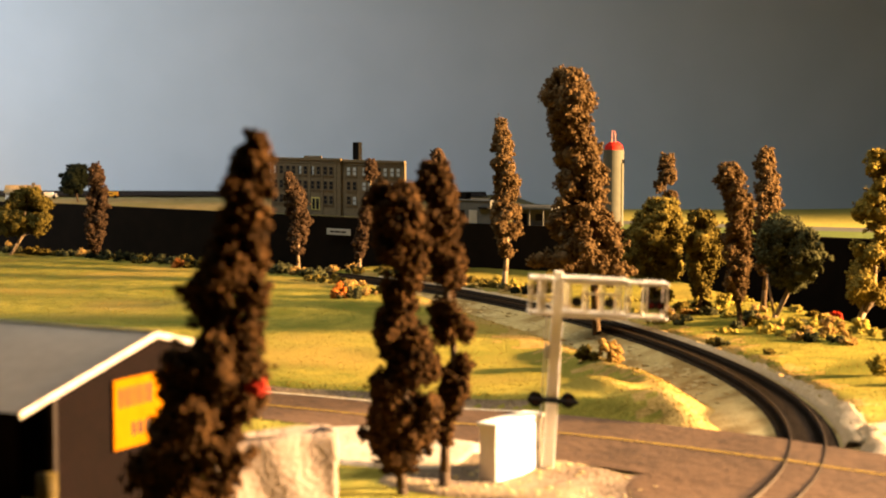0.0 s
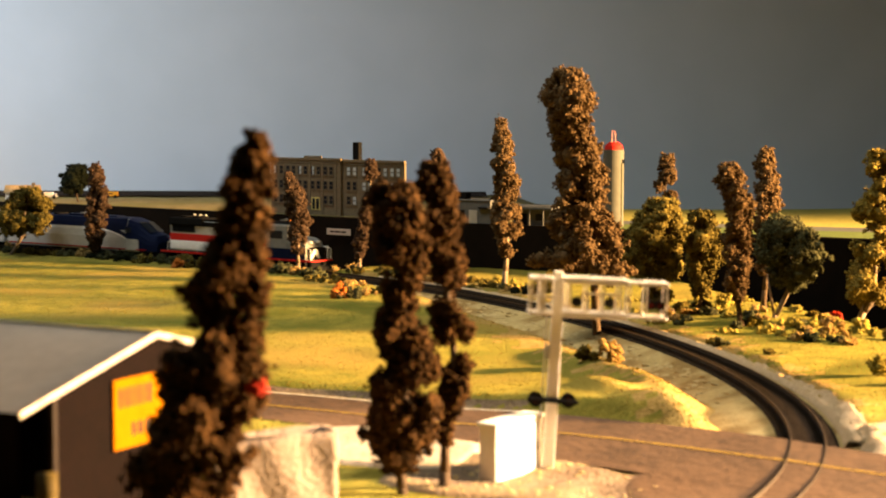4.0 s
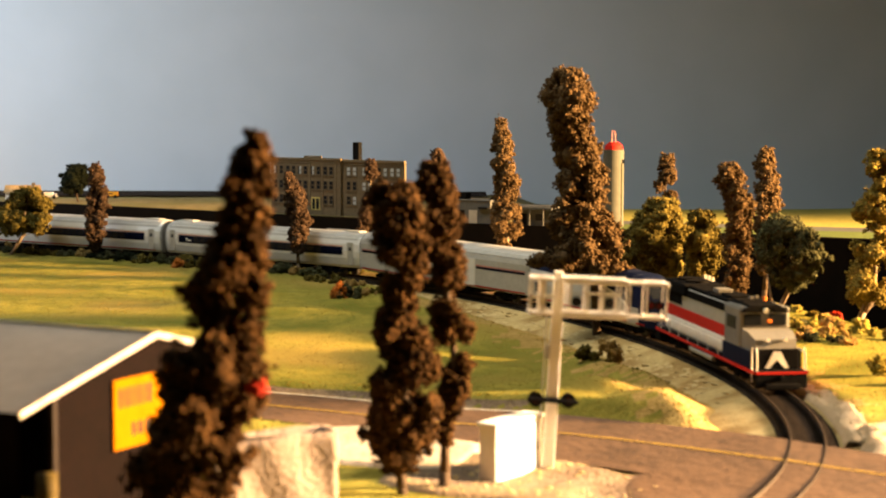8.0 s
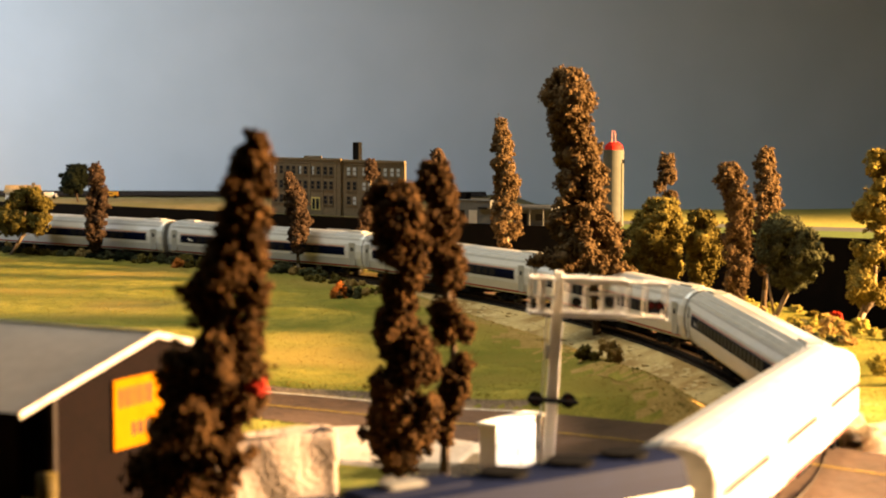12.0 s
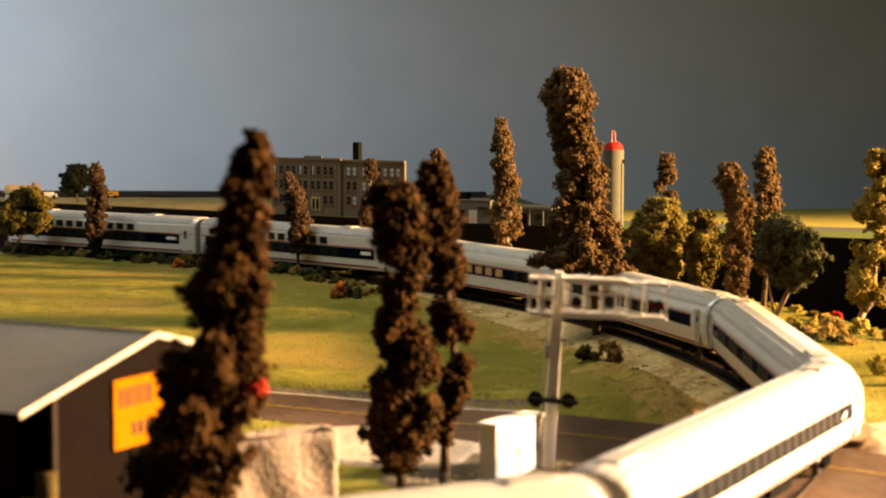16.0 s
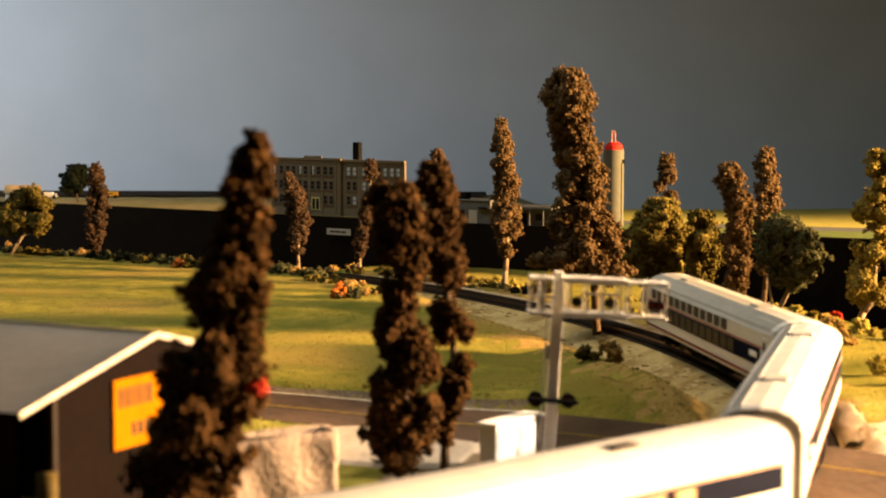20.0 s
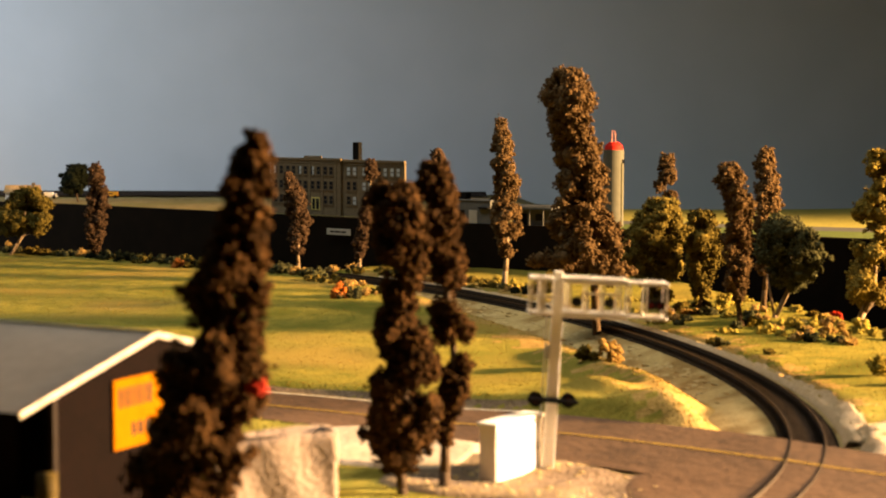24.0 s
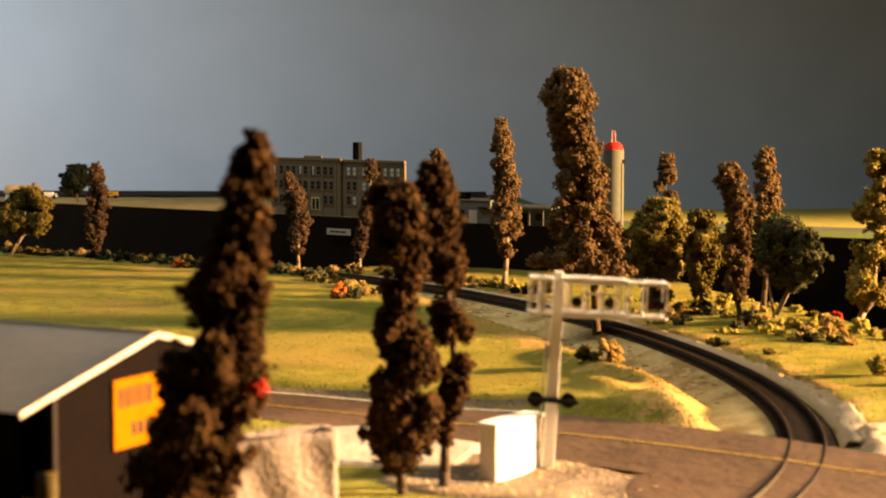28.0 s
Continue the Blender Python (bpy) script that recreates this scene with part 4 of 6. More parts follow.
def streamlined_engine(mid):
    """The second engine: faceted body, sloped nose, navy roof."""
    L = 24.0
    car = car_thing("streamlined_locomotive", "silver and navy streamlined diesel locomotive with sloped nose", "locomotive", L, 7.4, mid, 3.4)
    part("body", shell(GN, [(-L / 2, 0.97, 0.98), (-L / 2 + 0.3, 1, 1), (L / 2 - 4.4, 1, 1)]), "greycar", car)
    # navy roof with a swoop that falls to the nose
    bm = shell([(side_y(GN, 3.35) + 0.03, 3.35), (side_y(GN, 3.9) + 0.03, 3.9), (1.18, 4.39), (0.7, 4.51), (0, 4.54)], [(-L / 2 + 0.05, 0.99, 1), (L / 2 - 4.5, 1, 1)])
    part("navy_roof", bm, "navy", car, "dark navy roof")
    for sd in (-1, 1):
        bm = bmesh.new()
        vs = [bm.verts.new((x, sd * (side_y(GN, z) + 0.02), z)) for x, z in ((L / 2 - 4.35, 3.36), (L / 2 - 4.35, 2.28), (L / 2 - 5.2, 2.62), (L / 2 - 6.6, 2.98), (L / 2 - 8.2, 3.22), (L / 2 - 10.0, 3.36))]
        bm.faces.new(vs if sd < 0 else vs[::-1])
        part("navy_swoop", bm, "navy", car, "navy paint sweeping up from the nose")
        bm = bmesh.new()
        line = [(L / 2 - 4.35, 2.28), (L / 2 - 5.2, 2.62), (L / 2 - 6.6, 2.98), (L / 2 - 8.2, 3.22), (L / 2 - 10.0, 3.36)]
        up = [bm.verts.new((x, sd * (side_y(GN, z) + 0.03), z)) for x, z in line]
        dn = [bm.verts.new((x - 0.08, sd * (side_y(GN, z - 0.12) + 0.03), z - 0.12)) for x, z in line]
        for i in range(4):
            q = (up[i], up[i + 1], dn[i + 1], dn[i])
            bm.faces.new(q if sd < 0 else q[::-1])
        part("white_line", bm, "white", car, "thin white line along the swoop")
    part("nose", shell([(a + 0.025, b) for a, b in GN[:-1]] + [(0, 4.52)], [(L / 2 - 4.42, 1, 1), (L / 2 - 3.0, 0.985, 0.90), (L / 2 - 1.1, 0.93, 0.56), (L / 2 - 0.25, 0.84, 0.50), (L / 2 + 0.02, 0.78, 0.30)]), "navy", car, "dark navy sloped nose")
    part("nose_side", shell([(1.60, 0.8), (1.73, 1.0), (1.765, 2.2), (0, 2.24)], [(L / 2 - 4.44, 1, 1), (L / 2 - 3.0, 0.985, 1), (L / 2 - 2.5, 0.975, 0.95)]), "greycar", car, "silver grey lower nose side")
    bm = bmesh.new()
    for a in (-1, 1):
        vs = [bm.verts.new(p) for p in ((L / 2 - 1.25, a * 0.12, 2.95), (L / 2 - 1.3, a * 1.15, 2.95), (L / 2 - 2.95, a * 1.05, 4.02), (L / 2 - 2.85, a * 0.12, 4.05))]
        bm.faces.new(vs if a > 0 else vs[::-1])
    for v in bm.verts:
        v.co.x += 0.08
        v.co.z += 0.06
    part("windscreen", bm, "glass", car)
    windows(car, GN, [L / 2 - 4.1], 3.2, 0.9, 0.6, name="cab_window", off=0.06)
    part("red_line", band(GN, 0.98, 1.12, -L / 2 + 0.3, L / 2 - 1.4), "red", car, "red sill line")
    for x in (-10.2, -7.6, -4.6):
        part("roof_fan", rods([((x, 0, 4.4), (x, 0, 4.68), 0.85)], 20), "black", car)
    part("roof_hatch", nb((-2.6, 1.6, -0.75, 0.75, 4.4, 4.66), (2.4, 5.2, -0.6, 0.6, 4.4, 4.62), bevel=0.06), "navy", car)
    part("exhaust", nb((-1.0, 0.4, -0.4, 0.4, 4.6, 4.82), bevel=0.05), "nosegrey", car)
    windows(car, GN, [-9.5], 1.95, 1.6, 0.8, "glass", "side_grille")
    for sd in (-1, 1):
        bm = bmesh.new()
        for i in range(3):
            y = sd * (side_y(GN, 2.4) + 0.03)
            bm.faces.new([bm.verts.new((1.2 + a, y, b)) for a, b in ((0, 2.95 - i * 0.4), (2.6 - i * 0.6, 2.95 - i * 0.4), (2.3 - i * 0.6, 2.65 - i * 0.4), (0.35, 2.65 - i * 0.4))])
        part("emblem", bm, "navy", car, "blue arrow-shaped emblem")
    part("fuel_tank", nb((-2.6, 2.6, -1.35, 1.35, 0.3, 0.95), bevel=0.15), "black", car)
    part("underframe", nb((-L / 2 + 0.3, L / 2 - 0.6, -1.35, 1.35, 0.62, 0.85)), "black", car)
    part("pilot", nb((L / 2 - 0.7, L / 2 + 0.05, -1.25, 1.25, 0.25, 0.85), bevel=0.08), "black", car)
    part("coupler", nb((-L / 2 - 0.4, L / 2 + 0.4, -0.12, 0.12, 0.6, 0.8)), "black", car)
    return car


def hood_engine(mid):
    """The leading engine: wide cab, hood with red, white and blue stripes."""
    L = 22.8
    car = car_thing("hood_locomotive", "grey hood diesel locomotive with red white and navy stripes", "locomotive", L, 6.6, mid, 3.4)
    h = L / 2
    part("frame", nb((-h, h, -1.66, 1.66, 1.02, 1.22), bevel=0.03), "black", car)
    for sd in (-1, 1):
        part("red_sill", nb((-h + 0.2, h - 0.1, sd * 1.68 - 0.02, sd * 1.68 + 0.02, 1.03, 1.22)), "red", car, "red sill line")
    part("hood", nb((-h + 1.2, h - 6.6, -1.18, 1.18, 1.22, 4.55), bevel=0.1), "greycar", car)
    part("hood_roof", nb((-h + 1.15, h - 6.5, -1.1, 1.1, 4.5, 4.78), (-h + 1.3, -h + 6.6, -1.45, 1.45, 4.05, 4.85), bevel=0.12), "black", car, "black roof and radiator housing")
    for sd in (-1, 1):
        part("black_band", nb((-h + 1.25, h - 6.7, sd * 1.2 - 0.02, sd * 1.2 + 0.02, 4.0, 4.5)), "black", car, "black upper hood band")
        part("grille", nb((-h + 1.5, -h + 5.2, sd * 1.2 - 0.035, sd * 1.2 + 0.035, 3.3, 4.0)), "black", car)
    part("red_stripe", nb((-h + 1.25, h - 6.7, -1.215, 1.215, 2.36, 3.12)), "red", car, "broad red stripe")
    part("white_stripe", nb((-h + 1.25, h - 6.9, -1.21, 1.21, 1.4, 2.36)), "white", car, "broad white stripe")
    for sd in (-1, 1):
        for i in range(13):
            x = -h + 2.0 + i * 1.08
            part("hood_door", nb((x - 0.48, x + 0.48, sd * 1.225 - 0.015, sd * 1.225 + 0.015, 1.48, 2.3), bevel=0.01), "white", car)
    part("cab", nb((h - 6.6, h - 3.3, -1.6, 1.6, 1.22, 4.75), bevel=0.18), "nosegrey", car)
    bm = bmesh.new()
    pr = [(-1.6, 4.45), (-0.95, 4.95), (0.95, 4.95), (1.6, 4.45)]
    ra = [bm.verts.new((h - 6.75, y, z)) for y, z in pr]
    rb = [bm.verts.new((h - 3.2, y, z - (0.12 if abs(y) < 1 else 0))) for y, z in pr]
    for i in range(4):
        bm.faces.new((ra[i], ra[(i + 1) % 4], rb[(i + 1) % 4], rb[i]))
    bm.faces.new(ra[::-1])
    bm.faces.new(rb)
    part("cab_roof", bm, "black", car, "black cab roof")
    bm = bmesh.new()
    sec = [(h - 3.35, 1.5, 3.45), (h - 2.2, 1.42, 3.35), (h - 1.25, 1.3, 3.0), (h - 1.05, 1.25, 2.4), (h - 1.0, 1.25, 1.22)]
    L_ = [[bm.verts.new((x, s * w, z)) for s in (-1, 1)] for x, w, z in sec]
    B_ = [[bm.verts.new((x, s * w, 1.22)) for s in (-1, 1)] for x, w, z in sec]
    for i in range(len(sec) - 1):
        bm.faces.new((L_[i][0], L_[i][1], L_[i + 1][1], L_[i + 1][0]))
        if i < len(sec) - 2:
            bm.faces.new((L_[i][0], L_[i + 1][0], B_[i + 1][0], B_[i][0]))
            bm.faces.new((L_[i][1], B_[i][1], B_[i + 1][1], L_[i + 1][1]))
        else:
            bm.faces.new((L_[i][0], L_[i + 1][0], B_[i][0]))
            bm.faces.new((L_[i][1], B_[i][1], L_[i + 1][1]))
    bmesh.ops.recalc_face_normals(bm, faces=bm.faces)
    part("nose", bm, "nosegrey", car, "dull grey nose")
    # navy lower cab with a pale star panel on the nose
    for sd in (-1, 1):
        part("navy_panel", nb((h - 6.7, h - 1.2, sd * 1.62 - 0.02, sd * 1.62 + 0.02, 1.24, 2.3)), "navy", car, "navy lower cab side")
    part("nose_panel", nb((h - 1.9, h - 0.93, -1.37, 1.37, 1.24, 2.45), bevel=0.05), "black", car, "black lower nose panel")
    bm = bmesh.new()
    vs = [bm.verts.new((h - 0.91, y, z)) for y, z in ((-0.75, 1.3), (-0.22, 2.3), (0.22, 2.3), (0.75, 1.3), (0.5, 1.26), (0, 1.8), (-0.5, 1.26))]
    bm.faces.new(vs[::-1])
    part("nose_chevron", bm, "white", car, "white chevron")
    for sd in (-1, 1):
        part("windscreen", nb((h - 3.34, h - 3.24, sd * 0.8 - 0.55, sd * 0.8 + 0.55, 3.62, 4.3), bevel=0.03), "glass", car)
        part("cab_window", nb((h - 5.9, h - 4.1, sd * 1.6 - 0.03, sd * 1.6 + 0.03, 3.3, 4.1), bevel=0.02), "glass", car)
        part("number_board", nb((h - 3.3, h - 3.1, sd * 0.95 - 0.42, sd * 0.95 + 0.42, 4.42, 4.7), bevel=0.02), "black", car)
        part("headlight", rods([((h - 1.2, sd * 0.55, 3.0), (h - 0.96, sd * 0.55, 3.0), 0.13)], 12), "lens", car)
        part("handrail", rods([((-h + 1.3, sd * 1.6, 2.15), (h - 6.8, sd * 1.6, 2.15), 0.035)] + [((-h + 1.3 + i * 2.3, sd * 1.6, 1.2), (-h + 1.3 + i * 2.3, sd * 1.6, 2.15), 0.03) for i in range(7)], 6), "white", car)
        part("corner_rail", rods([((h - 0.15, sd * 1.5, 0.6), (h - 0.15, sd * 1.5, 2.3), 0.042), ((h - 0.15, sd * 1.5, 2.3), (h - 0.9, sd * 1.3, 2.5), 0.042), ((h - 0.7, sd * 1.64, 0.5), (h - 0.7, sd * 1.64, 2.6), 0.042)], 6), "white", car)
        for x0 in (h - 1.1, -h + 0.1):
            part("step_well", nb((x0, x0 + 1.0, sd * 1.45 - 0.18, sd * 1.45 + 0.18, 0.35, 1.1), bevel=0.03), "black", car)
    part("headlight", rods([((h - 3.3, 0, 4.55), (h - 3.05, 0, 4.5), 0.16)], 12), "lens", car)
    part("beacon", rods([((h - 4.9, 0.5, 4.95), (h - 4.9, 0.5, 5.2), 0.12)], 10), "amber", car)
    part("cab_lamp", nb((h - 3.3, h - 3.18, 0.12, 0.42, 3.75, 3.98), bevel=0.03), "amber", car, "amber lamp")
    part("horn", rods([((h - 5.6, -0.3, 5.1), (h - 4.9, -0.3, 5.15), 0.05, 0.12), ((h - 5.6, 0.0, 5.1), (h - 4.9, 0.0, 5.2), 0.05, 0.12)], 8), "nosegrey", car)
    for x in (-8.6, -6.6):
        part("roof_fan", rods([((x, 0, 4.8), (x, 0, 5.0), 0.85)], 20), "black", car)
    part("exhaust", nb((-1.2, 0.0, -0.5, 0.5, 4.7, 5.02), bevel=0.05), "nosegrey", car)
    part("roof_box", nb((1.2, 3.4, -0.7, 0.7, 4.72, 4.95), bevel=0.05), "black", car)
    for i in range(3):
        part("roof_stub", rods([((-h + 2.6 + i * 0.9, 1.2, 4.8), (-h + 2.6 + i * 0.9, 1.2, 5.15), 0.12)], 8), "greycar", car)
    part("pilot", nb((h - 0.25, h, -1.6, 1.6, 0.2, 1.05), bevel=0.04), "black", car)
    part("pilot_line", nb((h - 0.0, h + 0.03, -1.6, 1.6, 1.06, 1.2)), "red", car, "red pilot line")
    part("plow", nb((h - 0.1, h + 0.25, -1.1, 1.1, 0.12, 0.5), bevel=0.08), "black", car)
    part("rear_pilot", nb((-h, -h + 0.25, -1.6, 1.6, 0.3, 1.05), bevel=0.04), "black", car)
    part("fuel_tank", nb((-3.0, 3.0, -1.45, 1.45, 0.3, 1.0), bevel=0.18), "black", car)
    part("air_tank", rods([((-2.6, -1.5, 0.8), (2.6, -1.5, 0.8), 0.2), ((-2.6, 1.5, 0.8), (2.6, 1.5, 0.8), 0.2)], 10), "greycar", car)
    part("coupler", nb((-h - 0.4, h + 0.35, -0.12, 0.12, 0.72, 0.95)), "black", car)
    return car


M["nosegrey"] = mat("dull_grey_paint", (0.17, 0.17, 0.165), (0.135, 0.135, 0.13), 60, 0.6, spec=0.2)
M["lens"] = mat("lamp_lens", (0.75, 0.75, 0.7), None, 100, 0.15)
M["amber"] = mat("amber_lens", (0.75, 0.22, 0.04), None, 100, 0.25)
hood_engine(11.75)
streamlined_engine(35.75)
for i in range(9):
    mid = 48 + 30.3 * (i + 0.5)
    if i == 0:
        baggage(mid)
    elif i <= 5:
        coach(mid, i >= 2, "coach" if i < 4 else "lounge")
    elif i == 6:
        diner(mid)
    else:
        sleeper(mid, i == 8)
# ---- cantilever crossing signal and relay case ----
def crossing_signal():
    t = thing("cantilever_signal", 5.3, 84.5, -0.45, 4, "white cantilever crossing signal with box truss arm beside the road", "signal")
    t.matrix_basis = at(4.98, 84.5, -0.5, 0, 3.0, 4)
    part("mast", nb((-0.22, 0.2, -0.22, 0.22, 0, 9.7), bevel=0.04), "white", t)
    part("mast_flange", nb((0.2, 0.3, -0.26, 0.26, 0, 9.5), bevel=0.02), "white", t)
    part("base_plate", nb((-0.55, 0.65, -0.5, 0.5, -0.1, 0.22), bevel=0.06), "greycar", t)
    for z, n in ((9.35, "top_chord"), (7.72, "bottom_chord")):
        for y in (-0.55, 0.55):
            part(n, nb((0.2, 3.35, y - 0.06, y + 0.06, z - 0.15, z + 0.15), bevel=0.04), "white", t)
            part(n, nb((3.3, 4.2, y - 0.05, y + 0.05, z - 0.06, z + 0.06), bevel=0.03), "white", t)
            part(n, nb((4.15, 5.25, y - 0.05, y + 0.05, z - 0.09, z + 0.09), bevel=0.04), "white", t)
            part(n, nb((-1.35, -0.2, y - 0.08, y + 0.08, z - 0.08, z + 0.08), bevel=0.03), "white", t)
        for x in (-1.3, 0.3, 1.7, 3.2, 4.25, 5.15):
            part("cross_tie", nb((x - 0.05, x + 0.05, -0.5, 0.5, z - 0.07, z + 0.07)), "white", t)
    for y in (-0.55, 0.55):
        for x in (0.55, 1.35, 2.15, 2.95, 3.4, 4.22, 5.18, -1.28, -0.75):
            wide = 0.13 if x == -0.75 else 0.035
            part("upright", nb((x - wide, x + wide, y - 0.04, y + 0.04, 7.72, 9.35)), "white", t)
    part("walkway_rail", nb((-1.3, 0.0, -0.62, -0.52, 8.45, 8.6)), "white", t)
    part("inner_rail", nb((1.2, 2.9, -0.6, -0.52, 8.7, 8.82)), "white", t)
    for x in (1.4, 2.1, 2.7):
        part("inner_post", nb((x - 0.05, x + 0.05, -0.6, -0.52, 7.9, 8.8)), "white", t)
    for x, m in ((4.5, "red_lens"), (4.9, "red_lens"), (0.95, "black"), (2.55, "black")):
        hood = part("lamp_hood", rods([((x, 0.15, 8.3), (x, -0.2, 8.3), 0.24)], 14), "black", t)
        part("lens", rods([((x, -0.2, 8.3), (x, -0.24, 8.3), 0.13)], 14), m, hood)
    for x in (-0.75, 0.8):
        f = part("flasher", rods([((x, 0.1, 3.55), (x, -0.28, 3.55), 0.36)], 16), "black", t, "black flasher disc")
        part("lens", rods([((x, -0.28, 3.55), (x, -0.33, 3.55), 0.17)], 12), "red_lens", f)
    part("flasher_arm", rods([((-1.15, -0.3, 3.6), (1.25, -0.3, 3.5), 0.12)], 8), "black", t)
    part("junction_box", nb((-0.42, -0.27, -0.25, 0.2, 5.5, 6.2), bevel=0.03), "greycar", t)
    part("ladder_rail", rods([((-0.42, 0.1, 0.3), (-0.42, 0.1, 7.6), 0.035)], 6), "white", t)


M["red_lens"] = mat("dark_red_lens", (0.05, 0.007, 0.007), None, 90, 0.2)
crossing_signal()


def relay_case():
    t = thing("relay_case", 2.47, 81.6, -0.55, 54, "white lineside relay cabinet with sloped lid on gravel", "cabinet")
    part("body", nb((0, 3.9, 0, 0.95, 0, 2.75), bevel=0.05), "white", t)
    part("lid", nb((-0.1, 4.0, -0.1, 1.05, 2.72, 2.92), bevel=0.05), "white", t)
    for x in (0.12, 2.0):
        d = part("door", nb((x, x + 1.78, -0.05, 0.02, 0.2, 2.6), bevel=0.02), "white", t)
        part("handle", nb((x + 1.5, x + 1.6, -0.1, -0.04, 1.2, 1.6)), "greycar", d)
    part("plinth", nb((0.1, 3.8, 0.08, 0.9, -0.15, 0.05)), "concrete", t)


relay_case()


# ---- shed by the front ----
def shed():
    w, rise, L, e = 6.2, 0.2417, 20.0, 6.5
    t = thing("shed", -14.08, 64.0, -0.6, -27, "brown corrugated shed with grey roof, cream trim and yellow sign", "shed")
    # local x runs along the gable normal, local y along the gable
    zr = e + w * rise + 0.6
    e = e + 0.6
    v = 3.2
    bm = bmesh.new()
    a = [bm.verts.new(p) for p in ((0, 0, 0), (0, w + v, 0), (0, w + v, zr - v * rise), (0, w, zr), (0, 0, e))]
    b = [bm.verts.new((-0.3, q.co.y, q.co.z)) for q in a]
    bm.faces.new(a)
    bm.faces.new(b[::-1])
    for i in range(5):
        bm.faces.new((a[i], b[i], b[(i + 1) % 5], a[(i + 1) % 5]))
    bmesh.ops.recalc_face_normals(bm, faces=bm.faces)
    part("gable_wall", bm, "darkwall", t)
    for i in range(41):
        y = 0.35 + i * 0.29
        if y > w + v - 0.1:
            break
        z = e + (w - abs(y - w)) * rise - 0.15
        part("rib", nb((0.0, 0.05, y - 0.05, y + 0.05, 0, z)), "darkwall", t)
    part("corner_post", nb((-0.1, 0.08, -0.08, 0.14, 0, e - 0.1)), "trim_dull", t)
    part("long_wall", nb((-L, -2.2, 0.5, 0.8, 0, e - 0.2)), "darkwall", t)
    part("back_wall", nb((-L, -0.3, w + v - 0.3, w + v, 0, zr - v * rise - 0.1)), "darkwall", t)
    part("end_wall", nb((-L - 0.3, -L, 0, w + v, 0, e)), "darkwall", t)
    for sgn, n in ((-1, "roof_slope"), (1, "roof_slope")):
        bm = bmesh.new()
        ov = 1.95
        y0, z0 = w, zr + 0.12
        run = w + ov if sgn < 0 else v + 0.4
        y1, z1 = w + sgn * run, zr + 0.12 - run * rise
        vs = [bm.verts.new(p) for p in ((0.06, y0, z0), (0.06, y1, z1), (-L - 0.6, y1, z1), (-L - 0.6, y0, z0))]
        f = bm.faces.new(vs if sgn < 0 else vs[::-1])
        bmesh.ops.solidify(bm, geom=[f], thickness=0.14)
        part(n, bm, "metalroof", t)
        bm = bmesh.new()
        vs = [bm.verts.new(p) for p in ((0.13, y0, z0 + 0.06), (0.13, y1, z1 + 0.06), (0.13, y1, z1 - 0.19), (0.13, y0, z0 - 0.19))]
        f = bm.faces.new(vs if sgn < 0 else vs[::-1])
        bmesh.ops.solidify(bm, geom=[f], thickness=0.1)
        part("rake_trim", bm, "trim", t, "cream roof edge trim")
    part("ridge_cap", rods([((0.2, w, zr + 0.16), (-L - 0.6, w, zr + 0.14), 0.04)], 8), "trim", t, "cream ridge cap")
    sign = part("sign_board", nb((0.05, 0.16, 3.35, 6.8, 4.5, 7.2), bevel=0.03), "signyellow", t, "yellow painted sign with unreadable brown lettering")
    for y, ww in ((3.3, 0.2), (3.62, 0.14), (3.86, 0.2), (4.2, 0.16), (4.5, 0.2), (4.84, 0.16), (5.12, 0.24)):
        part("letter_bar", nb((0.16, 0.17, y + 0.34, y + ww + 0.34, 6.1, 6.85)), "signink", sign)
    for y, ww in ((4.1, 0.26), (4.5, 0.3), (4.95, 0.26)):
        part("letter_bar", nb((0.16, 0.17, y + 0.34, y + ww + 0.34, 4.95, 5.45)), "signink", sign)
    part("dock", nb((-7.0, 1.9, -2.6, -0.1, 0.0, 2.78), bevel=0.05), "concrete", t, "low concrete loading dock")
    part("slab", nb((-L - 1, 1.0, -0.5, w + v + 0.5, -0.6, 0.05)), "concrete", t)


M["trim_dull"] = mat("weathered_trim", (0.018, 0.013, 0.011), None, 90, 0.8)
shed()


def fence():
    t = thing("wire_fence", -17.0, 56.5, -0.6, 22, "dark wire fence before the shed", "fence")
    part("top_rail", rods([((0, 0, 3.4), (11.0, 0, 3.4), 0.07)], 6), "black", t)
    for i in range(5):
        part("post", rods([((i * 2.7 + 0.05, 0, -0.2), (i * 2.7 + 0.05, 0, 3.5), 0.08)], 6), "black", t)


fence()
M["drum"] = mat("faded_yellow_drum", (0.06, 0.040, 0.004), (0.035, 0.024, 0.004), 120, 0.7)
bar = new("fuel_drum", mesh_of(rods([((0, 0, 0), (0, 0, 1.9), 0.38), ((0, 0, 0.6), (0, 0, 0.7), 0.41), ((0, 0, 1.25), (0, 0, 1.35), 0.41)], 16), "drum", True))
bar.matrix_basis = at(-13.85, 61.8, 2.2)
tagged(bar, "weathered yellow drum on the shed's loading bay", "drum")


